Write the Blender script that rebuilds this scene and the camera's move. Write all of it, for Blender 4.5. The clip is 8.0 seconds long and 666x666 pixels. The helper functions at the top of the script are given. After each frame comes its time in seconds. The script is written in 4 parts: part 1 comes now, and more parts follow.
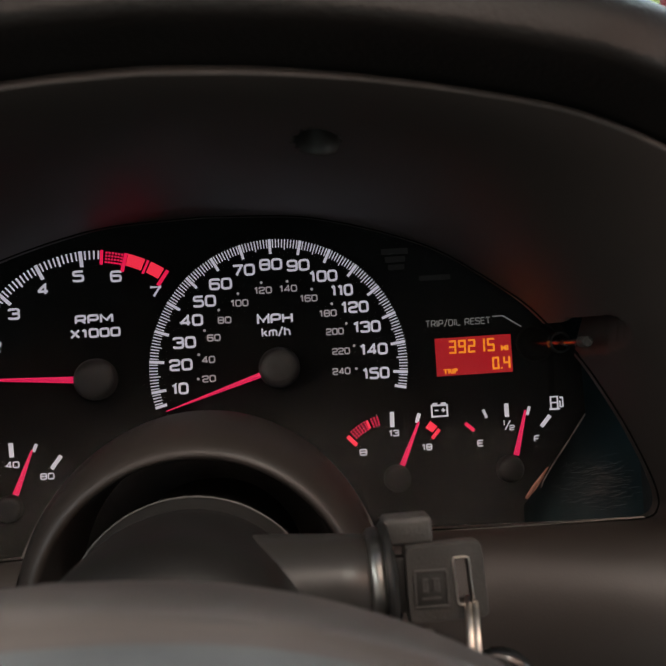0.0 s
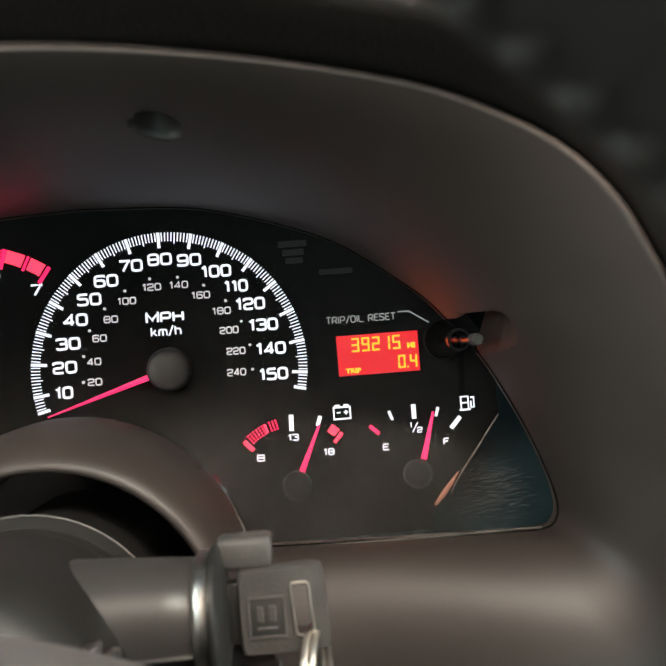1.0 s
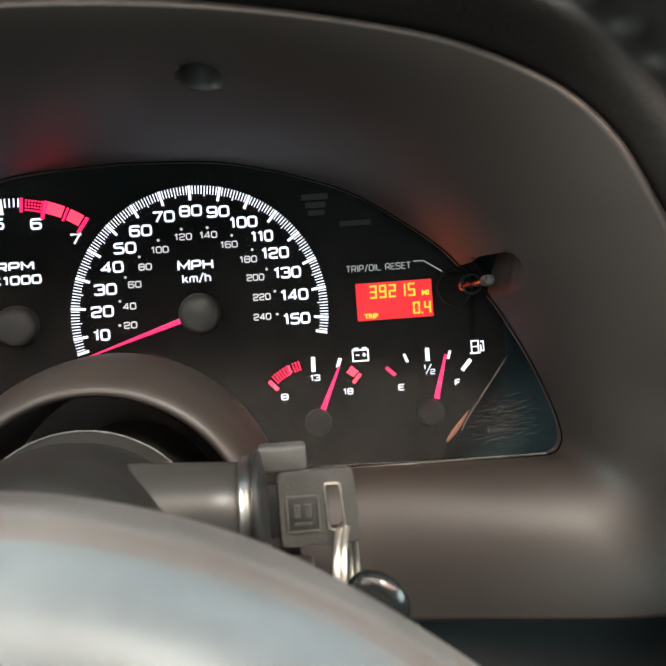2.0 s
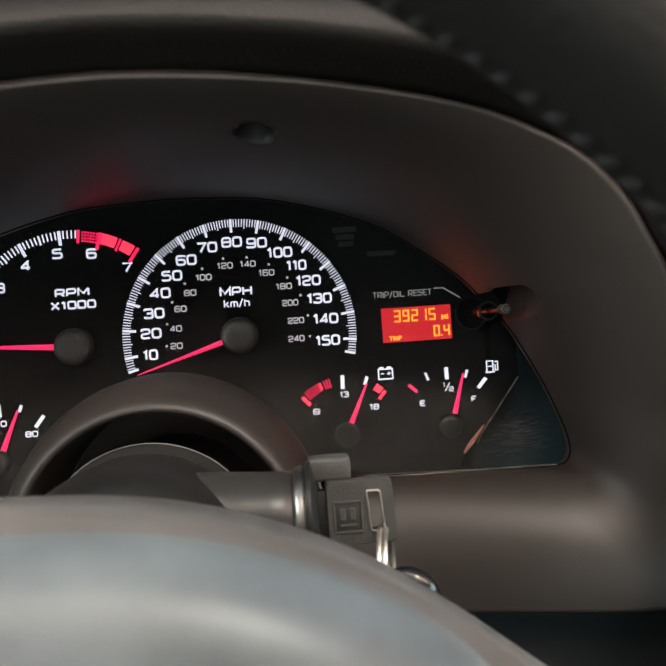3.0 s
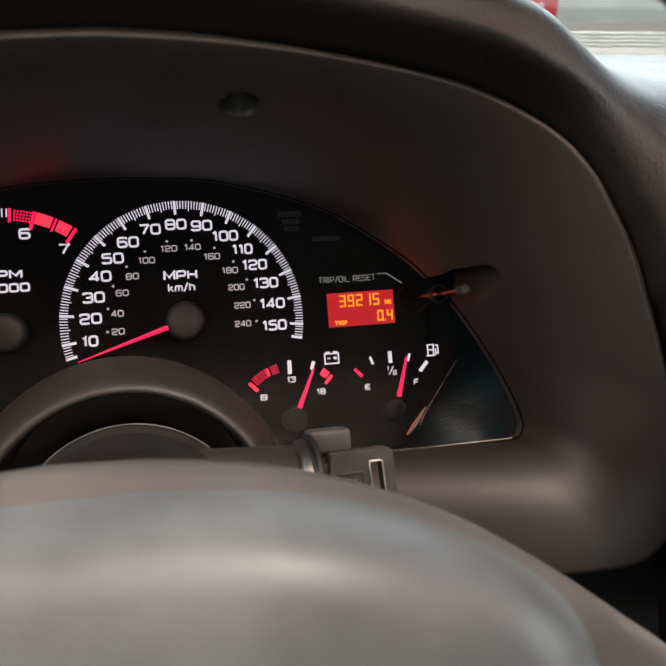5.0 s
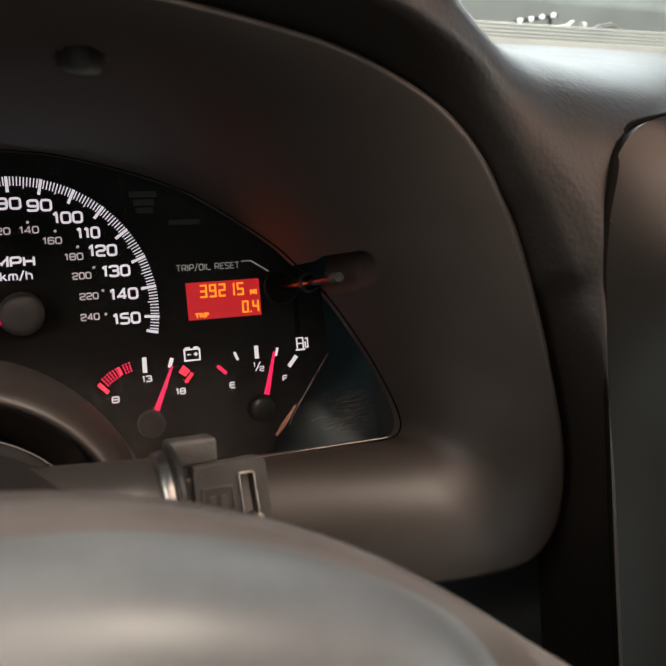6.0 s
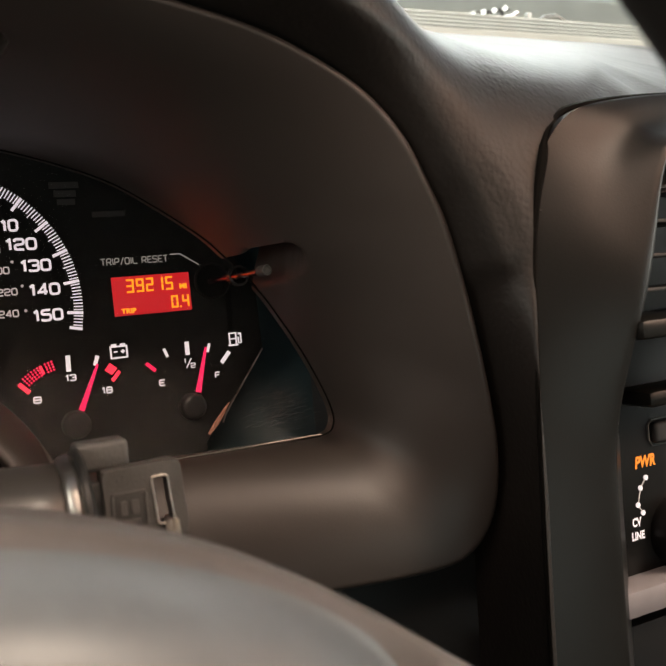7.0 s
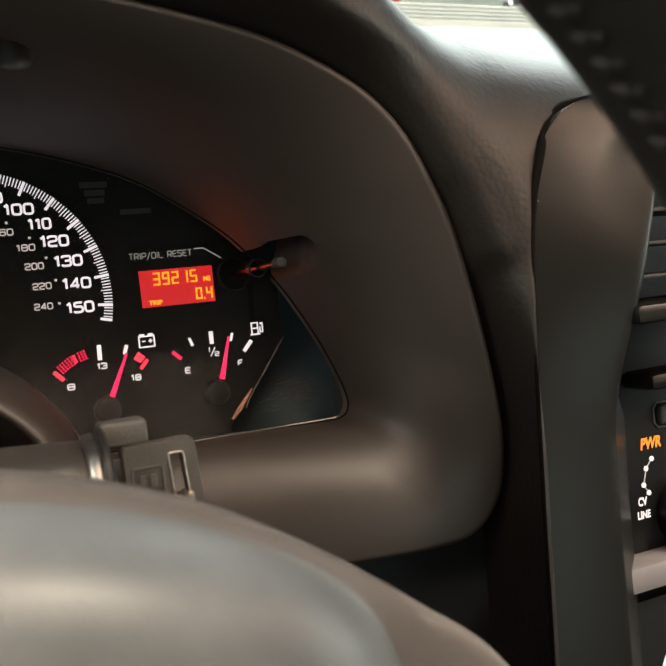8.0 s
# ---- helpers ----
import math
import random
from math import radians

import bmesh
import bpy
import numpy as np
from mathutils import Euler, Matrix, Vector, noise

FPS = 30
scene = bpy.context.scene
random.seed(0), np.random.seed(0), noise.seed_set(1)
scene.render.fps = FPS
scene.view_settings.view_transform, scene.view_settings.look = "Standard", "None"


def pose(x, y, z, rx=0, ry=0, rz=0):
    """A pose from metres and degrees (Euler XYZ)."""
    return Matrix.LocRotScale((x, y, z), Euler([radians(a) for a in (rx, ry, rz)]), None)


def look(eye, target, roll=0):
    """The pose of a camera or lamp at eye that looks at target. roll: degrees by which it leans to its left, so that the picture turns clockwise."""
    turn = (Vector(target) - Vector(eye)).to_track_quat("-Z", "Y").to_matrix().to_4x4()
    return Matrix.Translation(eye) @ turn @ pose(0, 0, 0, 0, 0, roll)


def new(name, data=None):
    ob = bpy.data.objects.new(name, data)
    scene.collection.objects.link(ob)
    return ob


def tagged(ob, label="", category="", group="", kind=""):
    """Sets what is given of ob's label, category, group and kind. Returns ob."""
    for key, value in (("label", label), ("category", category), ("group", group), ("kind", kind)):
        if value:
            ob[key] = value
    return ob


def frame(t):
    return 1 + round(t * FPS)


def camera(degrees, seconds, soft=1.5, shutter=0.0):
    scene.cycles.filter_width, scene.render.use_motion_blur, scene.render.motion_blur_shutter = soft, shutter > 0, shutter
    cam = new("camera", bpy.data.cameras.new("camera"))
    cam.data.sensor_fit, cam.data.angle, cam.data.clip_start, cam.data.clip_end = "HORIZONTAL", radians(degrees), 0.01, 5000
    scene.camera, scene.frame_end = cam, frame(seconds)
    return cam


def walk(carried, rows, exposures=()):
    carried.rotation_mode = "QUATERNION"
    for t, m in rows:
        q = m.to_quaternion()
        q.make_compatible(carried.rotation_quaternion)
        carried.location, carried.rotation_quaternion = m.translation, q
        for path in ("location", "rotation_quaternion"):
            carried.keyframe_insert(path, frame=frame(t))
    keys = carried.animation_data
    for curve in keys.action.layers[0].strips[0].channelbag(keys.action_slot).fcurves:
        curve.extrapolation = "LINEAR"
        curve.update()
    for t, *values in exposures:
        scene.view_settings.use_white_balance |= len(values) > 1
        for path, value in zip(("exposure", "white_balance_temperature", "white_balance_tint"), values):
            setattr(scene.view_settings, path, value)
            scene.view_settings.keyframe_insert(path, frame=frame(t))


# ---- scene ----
# All dashboard coordinates are in centimetres in the plane of the gauges:
# x to the right, y towards the windscreen (0 on the printed face), z up along the face.
# The whole dashboard leans back by LEAN_BACK degrees in the car.
LEAN_BACK = 25.0
DASH = Matrix.Translation((0, 0, 0.85)) @ Matrix.Rotation(radians(-LEAN_BACK), 4, "X")
CM = 0.01

cam = camera(43.74, 8.0, soft=1.7)
cam.data.dof.use_dof, cam.data.dof.focus_distance, cam.data.dof.aperture_fstop = True, 0.36, 22.0
ROWS = [
    (0.0, 0.69, -36.92, 0.62, -2.77, 1.18, -3.78),
    (0.5, 3.77, -35.83, 1.43, -2.81, 1.04, -4.33),
    (1.0, 5.32, -34.88, 0.61, -2.57, 0.61, -4.48),
    (1.5, 5.23, -34.81, -0.06, -2.21, -0.07, -4.32),
    (2.0, 4.33, -37.30, -0.79, -2.32, -0.78, -4.25),
    (3.3, 2.78, -41.14, 0.10, -2.45, -0.02, -3.98),
    (3.5, 3.51, -41.22, -0.28, -3.01, 0.03, -4.08),
    (4.0, 1.56, -44.09, -0.37, -4.35, 0.03, -3.86),
    (4.2, -0.11, -44.90, -0.15, -4.33, 0.16, -3.69),
    (5.3, -2.48, -38.00, -0.98, -18.35, -1.00, -4.66),
    (5.5, -2.45, -37.25, -0.82, -20.91, -1.50, -4.59),
    (6.0, -1.77, -36.81, -0.90, -23.15, -1.65, -4.98),
    (6.5, -1.16, -37.08, -0.90, -25.32, -1.92, -5.36),
    (7.0, -0.30, -36.36, -1.03, -25.90, -2.32, -5.60),
    (7.5, -0.88, -36.53, -0.75, -26.15, -2.61, -5.51),
    (8.0, 0.03, -38.38, -1.28, -22.95, -2.50, -6.25),
]
EXPOSURES = [(0.0, -0.55, 6800, 9), (0.5, 0.2, 7000, -3), (1.0, 1.0, 6500, -1), (1.5, 1.14, 6450, -2), (2.0, 1.22, 6400, -1), (3.5, 0.22, 6500, 6), (4.2, 0.34, 7000, 12), (5.5, 0.1, 7100, 11), (7.0, 0.2, 7900, 14), (8.0, 0.45, 7700, 7)]
walk(cam, [(t, DASH @ pose(x * CM, y * CM, z * CM, 90 + pitch, 0, yaw) @ pose(0, 0, 0, 0, 0, roll))
           for t, x, y, z, yaw, pitch, roll in ROWS], EXPOSURES)

# ---- world and light ----
world = bpy.data.worlds.new("sky")
scene.world = world
world.use_nodes = True
wn = world.node_tree.nodes
sky = wn.new("ShaderNodeTexSky")
sky.sky_type = "NISHITA"
sky.sun_disc = False
sky.sun_elevation, sky.sun_rotation = radians(40), radians(200)
wn["Background"].inputs["Strength"].default_value = 0.085
world.node_tree.links.new(sky.outputs["Color"], wn["Background"].inputs["Color"])


def lamp(name, kind, energy, matrix, color=(1, 1, 1), size=(1, 1), angle=0.5):
    data = bpy.data.lights.new(name, kind)
    data.energy, data.color = energy, color
    if kind == "AREA":
        data.shape, data.size, data.size_y = "RECTANGLE", size[0], size[1]
    else:
        data.angle = radians(angle)
    ob = new(name, data)
    ob.matrix_world = matrix
    return ob


lamp("sun", "SUN", 2.9, look((3, -2, 6), (0, 0, 0)), (1.0, 0.95, 0.88), angle=12)
# daylight by the windscreen and side windows, and by assumed, unseen roof glass panels
lamp("windscreen_daylight", "AREA", 31.0, look((0.28, 0.95, 1.43), (0.1, -0.05, 0.95)), (0.74, 0.91, 1.0), (1.8, 0.6))
# two fill lamps added overhead, warm tinted, in the assumed roof openings
lamp("driver_overhead_fill", "AREA", 1.8, look((-0.04, -0.35, 1.325), (-0.04, -0.349, 0.5)), (1.0, 0.78, 0.67), (0.54, 0.24))
lamp("passenger_overhead_fill", "AREA", 3.2, look((0.645, -0.40, 1.325), (0.645, -0.399, 0.5)), (1.0, 0.66, 0.52), (0.62, 0.24))
lamp("rear_window_daylight", "AREA", 2.2, look((0.15, -1.88, 1.07), (0.05, -0.3, 0.85)), (0.66, 0.92, 1.0), (1.3, 0.28))
lamp("passenger_window_daylight", "AREA", 3.5, look((1.08, -0.45, 1.08), (-0.05, -0.25, 0.78)), (0.82, 0.95, 1.0), (0.7, 0.3))
lamp("side_window_daylight", "AREA", 2.5, look((-0.60, -0.18, 1.14), (0.05, -0.12, 0.82)), (0.97, 1.0, 0.98), (0.5, 0.34))


# ---- materials ----
def material(name, color, rough=0.5, metal=0.0, grain=0.0, grain_scale=900.0, bump=0.15, vary=0.15, vary_scale=25.0, spec=0.5):
    """A surface with large-scale tone variation and a fine moulded grain."""
    mat = bpy.data.materials.new(name)
    mat.use_nodes = True
    nt = mat.node_tree
    b = nt.nodes["Principled BSDF"]
    b.inputs["Roughness"].default_value, b.inputs["Metallic"].default_value = rough, metal
    b.inputs["Specular IOR Level"].default_value = spec
    co = nt.nodes.new("ShaderNodeTexCoord")
    big = nt.nodes.new("ShaderNodeTexNoise")
    big.inputs["Scale"].default_value, big.inputs["Detail"].default_value = vary_scale, 5
    nt.links.new(co.outputs["Object"], big.inputs["Vector"])
    ramp = nt.nodes.new("ShaderNodeMapRange")
    ramp.inputs["From Min"].default_value, ramp.inputs["From Max"].default_value = 0.3, 0.7
    ramp.inputs["To Min"].default_value, ramp.inputs["To Max"].default_value = 1 - vary, 1 + vary
    nt.links.new(big.outputs["Fac"], ramp.inputs["Value"])
    mul = nt.nodes.new("ShaderNodeVectorMath")
    mul.operation = "SCALE"
    mul.inputs[0].default_value = color[:3]
    nt.links.new(ramp.outputs["Result"], mul.inputs["Scale"])
    nt.links.new(mul.outputs["Vector"], b.inputs["Base Color"])
    rr = nt.nodes.new("ShaderNodeMapRange")
    rr.inputs["From Min"].default_value, rr.inputs["From Max"].default_value = 0.3, 0.7
    rr.inputs["To Min"].default_value, rr.inputs["To Max"].default_value = max(0.02, rough * (1 - 0.5 * vary)), rough * (1 + 0.5 * vary)
    nt.links.new(big.outputs["Fac"], rr.inputs["Value"])
    nt.links.new(rr.outputs["Result"], b.inputs["Roughness"])
    if grain > 0:
        vor = nt.nodes.new("ShaderNodeTexVoronoi")
        vor.feature = "SMOOTH_F1"
        vor.inputs["Scale"].default_value = grain_scale
        fine = nt.nodes.new("ShaderNodeTexNoise")
        fine.inputs["Scale"].default_value, fine.inputs["Detail"].default_value = grain_scale * 0.6, 4
        nt.links.new(co.outputs["Object"], fine.inputs["Vector"])
        warp = nt.nodes.new("ShaderNodeMixRGB")
        warp.inputs["Fac"].default_value = 0.002
        nt.links.new(co.outputs["Object"], warp.inputs["Color1"])
        nt.links.new(fine.outputs["Color"], warp.inputs["Color2"])
        nt.links.new(warp.outputs["Color"], vor.inputs["Vector"])
        add = nt.nodes.new("ShaderNodeMath")
        nt.links.new(vor.outputs["Distance"], add.inputs[0])
        nt.links.new(fine.outputs["Fac"], add.inputs[1])
        bp = nt.nodes.new("ShaderNodeBump")
        bp.inputs["Strength"].default_value, bp.inputs["Distance"].default_value = bump, grain
        nt.links.new(add.outputs["Value"], bp.inputs["Height"])
        nt.links.new(bp.outputs["Normal"], b.inputs["Normal"])
    return mat


def glowing(name, color, strength, base=(0.3, 0.3, 0.3)):
    mat = material(name, base, 0.6, vary=0.05)
    b = mat.node_tree.nodes["Principled BSDF"]
    b.inputs["Emission Color"].default_value = (*color, 1)
    b.inputs["Emission Strength"].default_value = strength
    return mat


PAD = material("dash_pad_vinyl", (0.0105, 0.0085, 0.0074), 0.50, grain=0.0003, grain_scale=520, bump=0.5, vary=0.08, spec=0.38)
BEZEL = material("bezel_plastic", (0.030, 0.0245, 0.0215), 0.50, grain=0.00008, grain_scale=1500, bump=0.2, vary=0.08, spec=0.65)
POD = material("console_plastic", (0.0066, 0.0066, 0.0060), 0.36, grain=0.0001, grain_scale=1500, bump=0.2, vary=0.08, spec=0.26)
TRIM2 = material("pale_shelf_plastic", (0.16, 0.15, 0.16), 0.5, vary=0.12, vary_scale=60)
GAP = material("gap_black", (0.005, 0.0045, 0.004), 0.9, vary=0.1, spec=0.05)
STALK = material("stalk_metal", (0.42, 0.26, 0.27), 0.22, metal=1.0, vary=0.1)
POLISH = material("polished_lens_edge", (0.10, 0.095, 0.09), 0.12, vary=0.35, vary_scale=90, spec=0.9)
KEYMID = material("emblem_rubber", (0.038, 0.038, 0.036), 0.5, grain=0.00012, grain_scale=1400, bump=0.5, vary=0.2)
KEYGREY = material("worn_key_rubber", (0.075, 0.074, 0.070), 0.5, grain=0.00015, grain_scale=1400, bump=0.6, vary=0.2, vary_scale=90)
FACE = material("gauge_face_black", (0.0075, 0.0067, 0.0063), 0.75, vary=0.1, grain=0.00003, grain_scale=2500, bump=0.2, spec=0.12)
DARK = material("dark_plastic", (0.012, 0.012, 0.012), 0.6, vary=0.1)
PANELBLACK = material("control_panel_black", (0.0045, 0.0042, 0.004), 0.4, vary=0.1, spec=0.25)
GLOSSY = material("gloss_black", (0.010, 0.010, 0.010), 0.18, vary=0.1)
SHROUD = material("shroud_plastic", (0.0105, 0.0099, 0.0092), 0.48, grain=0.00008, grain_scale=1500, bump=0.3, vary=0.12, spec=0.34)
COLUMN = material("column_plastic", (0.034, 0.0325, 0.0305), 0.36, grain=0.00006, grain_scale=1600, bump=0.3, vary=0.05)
LEATHER = material("rim_leather", (0.013, 0.0122, 0.0112), 0.62, grain=0.0003, grain_scale=650, bump=0.5, vary=0.15, spec=0.28)
THREAD = material("stitch_thread", (0.026, 0.024, 0.022), 0.8, grain=0.0001, grain_scale=2500, bump=0.5, vary=0.2)
# hub vinyl tinted by light: bluish reflection on the dome, warm daylight on the flange
HUBPAD = material("airbag_vinyl_cool_lit", (0.120, 0.130, 0.136), 0.42, grain=0.00012, grain_scale=1100, bump=0.25, vary=0.16, vary_scale=45, spec=0.5)
FLANGE = material("flange_vinyl_warm_lit", (0.120, 0.107, 0.100), 0.58, grain=0.00012, grain_scale=1100, bump=0.25, vary=0.12, vary_scale=45, spec=0.38)
KEYBLACK = material("key_rubber", (0.017, 0.0175, 0.017), 0.42, grain=0.00012, grain_scale=1400, bump=0.5, vary=0.2)
CHROME = material("worn_chrome", (0.55, 0.54, 0.52), 0.28, metal=1.0, vary=0.2, vary_scale=200)
COLLAR = material("collar_metal", (0.52, 0.51, 0.48), 0.32, metal=1.0, vary=0.3, vary_scale=150)
BRASS = material("key_metal", (0.74, 0.70, 0.63), 0.38, metal=1.0, vary=0.12, vary_scale=300)
EDGE = material("plate_edge_plastic", (0.16, 0.13, 0.12), 0.3, vary=0.3, vary_scale=120)
HUBCAP = material("needle_cap", (0.026, 0.0245, 0.0235), 0.42, grain=0.00006, grain_scale=2500, bump=0.3)
CAPBLACK = material("small_cap_black", (0.0062, 0.0058, 0.0055), 0.4, vary=0.1)
WHITE = glowing("lit_white", (0.86, 0.83, 1.0), 0.60)
WHITE2 = glowing("lit_white_dim", (0.80, 0.70, 0.78), 0.37)
GREY = glowing("lit_grey", (0.55, 0.50, 0.50), 0.22)
ICON = glowing("lit_icon", (0.85, 0.82, 0.95), 0.62)
RED = glowing("lit_red", (1.0, 0.010, 0.095), 0.98, (0.3, 0.02, 0.03))
REDHOT = glowing("lit_red_zone", (1.0, 0.030, 0.075), 1.15, (0.3, 0.02, 0.03))
NEEDLE = glowing("needle_red", (1.0, 0.012, 0.135), 0.70, (0.4, 0.02, 0.03))
LCD = glowing("display_red", (0.66, 0.010, 0.022), 0.62, (0.1, 0.01, 0.01))
SEG = glowing("display_segment", (1.0, 0.34, 0.012), 1.0, (0.3, 0.12, 0.04))
LEAK = glowing("leaking_backlight", (1.0, 0.30, 0.20), 0.06, (0.3, 0.15, 0.1))
AMBER = glowing("lit_amber", (1.0, 0.26, 0.012), 1.0, (0.05, 0.02, 0.01))
SCRATCH = material("scratches_with_glow", (0.11, 0.09, 0.083), 0.22, vary=0.3, vary_scale=200, spec=1.0)
GHOST = material("unlit_print", (0.026, 0.021, 0.020), 0.7, vary=0.1)
LIME = material("lime_paint", (0.56, 0.74, 0.17), 0.22, vary=0.04, vary_scale=4)
TRIM = material("windscreen_trim", (0.13, 0.15, 0.145), 0.5, vary=0.08, vary_scale=40)
PAVE = material("ground_concrete", (0.30, 0.30, 0.29), 0.85, grain=0.002, grain_scale=60, vary=0.2, vary_scale=1.5)
TEAL = material("housing_plastic", (0.016, 0.034, 0.040), 0.35, vary=0.1)
REDPAINT = material("red_enamel", (0.55, 0.03, 0.05), 0.35, vary=0.06, vary_scale=8)
PALEPAINT = material("pale_enamel", (0.62, 0.63, 0.62), 0.4, vary=0.08, vary_scale=8)
WALLM = material("grey_render", (0.60, 0.69, 0.67), 0.8, vary=0.12, vary_scale=1.0)
LEDS = glowing("lamp_white", (0.85, 0.95, 1.0), 3.0)
LINER = material("cabin_lining", (0.06, 0.055, 0.052), 0.85, grain=0.0006, grain_scale=700, vary=0.08)


def glass(name, rough=0.0, ior=1.45):
    mat = bpy.data.materials.new(name)
    mat.use_nodes = True
    nt = mat.node_tree
    b = nt.nodes["Principled BSDF"]
    b.inputs["Base Color"].default_value = (1, 1, 1, 1)
    b.inputs["Transmission Weight"].default_value = 1.0
    b.inputs["Roughness"].default_value = rough
    b.inputs["IOR"].default_value = ior
    return mat


LENS = glass("clear_lens", 0.0, 1.03)
# fine wiping scratches across the lens
nt = LENS.node_tree
co = nt.nodes.new("ShaderNodeTexCoord")
mp = nt.nodes.new("ShaderNodeMapping")
mp.inputs["Scale"].default_value = (70, 1, 2600)
mp.inputs["Rotation"].default_value = (0, radians(8), 0)
sc = nt.nodes.new("ShaderNodeTexNoise")
sc.inputs["Scale"].default_value, sc.inputs["Detail"].default_value = 1.0, 3
patch = nt.nodes.new("ShaderNodeTexNoise")
patch.inputs["Scale"].default_value = 45
pick = nt.nodes.new("ShaderNodeMath")
pick.operation = "MULTIPLY"
bp = nt.nodes.new("ShaderNodeBump")
bp.inputs["Strength"].default_value, bp.inputs["Distance"].default_value = 0.25, 0.00003
nt.links.new(co.outputs["Object"], mp.inputs["Vector"])
nt.links.new(mp.outputs["Vector"], sc.inputs["Vector"])
nt.links.new(co.outputs["Object"], patch.inputs["Vector"])
nt.links.new(sc.outputs["Fac"], pick.inputs[0])
nt.links.new(patch.outputs["Fac"], pick.inputs[1])
nt.links.new(pick.outputs["Value"], bp.inputs["Height"])
nt.links.new(bp.outputs["Normal"], nt.nodes["Principled BSDF"].inputs["Normal"])
faint = nt.nodes.new("ShaderNodeMath")
faint.operation = "MULTIPLY"
faint.inputs[1].default_value = 0.14
nt.links.new(pick.outputs["Value"], faint.inputs[0])
nt.links.new(faint.outputs["Value"], nt.nodes["Principled BSDF"].inputs["Coat Weight"])
nt.nodes["Principled BSDF"].inputs["Coat Roughness"].default_value = 0.16
PANE = glass("windscreen_glass")


# ---- building helpers ----
BASES = {}


def thing(name, label, category, base=(0, 0, 0), group="", kind="", m=None):
    """A top-level empty at its base; parts below it are given in dashboard centimetres."""
    ob = new(name)
    ob.empty_display_size = 0.01
    ob.matrix_basis = (DASH if m is None else m) @ Matrix.Translation(Vector(base) * CM)
    BASES[ob.name] = Vector(base) * CM
    return tagged(ob, label, category, group, kind)


def smooth_mesh(mesh, angle=40):
    mesh.polygons.foreach_set("use_smooth", [True] * len(mesh.polygons))
    if angle < 180:
        mesh.set_sharp_from_angle(angle=radians(angle))


def mesh_of(name, bm, mat, angle=40):
    mesh = bpy.data.meshes.new(name)
    bmesh.ops.scale(bm, vec=(CM, CM, CM), verts=bm.verts)
    bmesh.ops.recalc_face_normals(bm, faces=bm.faces)
    bm.to_mesh(mesh)
    bm.free()
    mesh.materials.append(mat)
    smooth_mesh(mesh, angle)
    return mesh


def part(name, bm, mat, parent, label="", angle=40):
    ob = new(name, bm if isinstance(bm, bpy.types.Mesh) else mesh_of(name, bm, mat, angle))
    ob.parent = parent
    if parent.name in BASES:
        ob.matrix_parent_inverse = Matrix.Translation(-BASES[parent.name])
    return tagged(ob, label)


def solid(name, bm, mat, label, category, kind="structure", m=None, angle=40):
    """A top-level mesh of the setting."""
    ob = new(name, mesh_of(name, bm, mat, angle))
    ob.matrix_basis = DASH if m is None else m
    return tagged(ob, label, category, "", kind)


def grid_bm(rows, closed_u=False, closed_v=False, bm=None):
    """A surface through a grid of points, rows[i][j]."""
    bm = bm or bmesh.new()
    vs = [[bm.verts.new(p) for p in row] for row in rows]
    n, m = len(vs), len(vs[0])
    for i in range(n if closed_u else n - 1):
        for j in range(m if closed_v else m - 1):
            a, b, c, d = vs[i][j], vs[i][(j + 1) % m], vs[(i + 1) % n][(j + 1) % m], vs[(i + 1) % n][j]
            if len({a, b, c, d}) == 4:
                bm.faces.new((a, b, c, d))
    return bm


def box_bm(lo, hi, bevel=0.0, bm=None, segs=2):
    bm = bm or bmesh.new()
    made = bmesh.ops.create_cube(bm, size=1)["verts"]
    for v in made:
        v.co = Vector([lo[k] + (v.co[k] + 0.5) * (hi[k] - lo[k]) for k in range(3)])
    if bevel:
        edges = list({e for v in made for e in v.link_edges})
        bmesh.ops.bevel(bm, geom=edges, offset=bevel, segments=segs, profile=0.5, affect="EDGES")
    return bm


def turned_bm(profile, centre, axis="Y", n=48, bm=None, start=0.0, end=360.0):
    """A lathe: profile rows of (radius, along); the axis is Y (dial axis), X or Z through centre."""
    rows = []
    full = abs(end - start) >= 360
    count = n if full else n + 1
    for k in range(count):
        a = radians(start + (end - start) * k / n)
        row = []
        for r, h in profile:
            u, v = r * math.cos(a), r * math.sin(a)
            p = {"Y": (u, h, v), "X": (h, u, v), "Z": (u, v, h)}[axis]
            row.append((p[0] + centre[0], p[1] + centre[1], p[2] + centre[2]))
        rows.append(row)
    bm = grid_bm(rows, closed_u=full, bm=bm)
    bmesh.ops.remove_doubles(bm, verts=bm.verts, dist=1e-5)
    return bm


def outline_bm(points, y0, y1, bm=None):
    """A plate of a 2D outline (x, z) between two depths."""
    bm = bm or bmesh.new()
    front = [bm.verts.new((x, y0, z)) for x, z in points]
    back = [bm.verts.new((x, y1, z)) for x, z in points]
    bm.faces.new(front)
    bm.faces.new(back[::-1])
    for k in range(len(points)):
        j = (k + 1) % len(points)
        bm.faces.new((front[k], front[j], back[j], back[k]))
    return bm


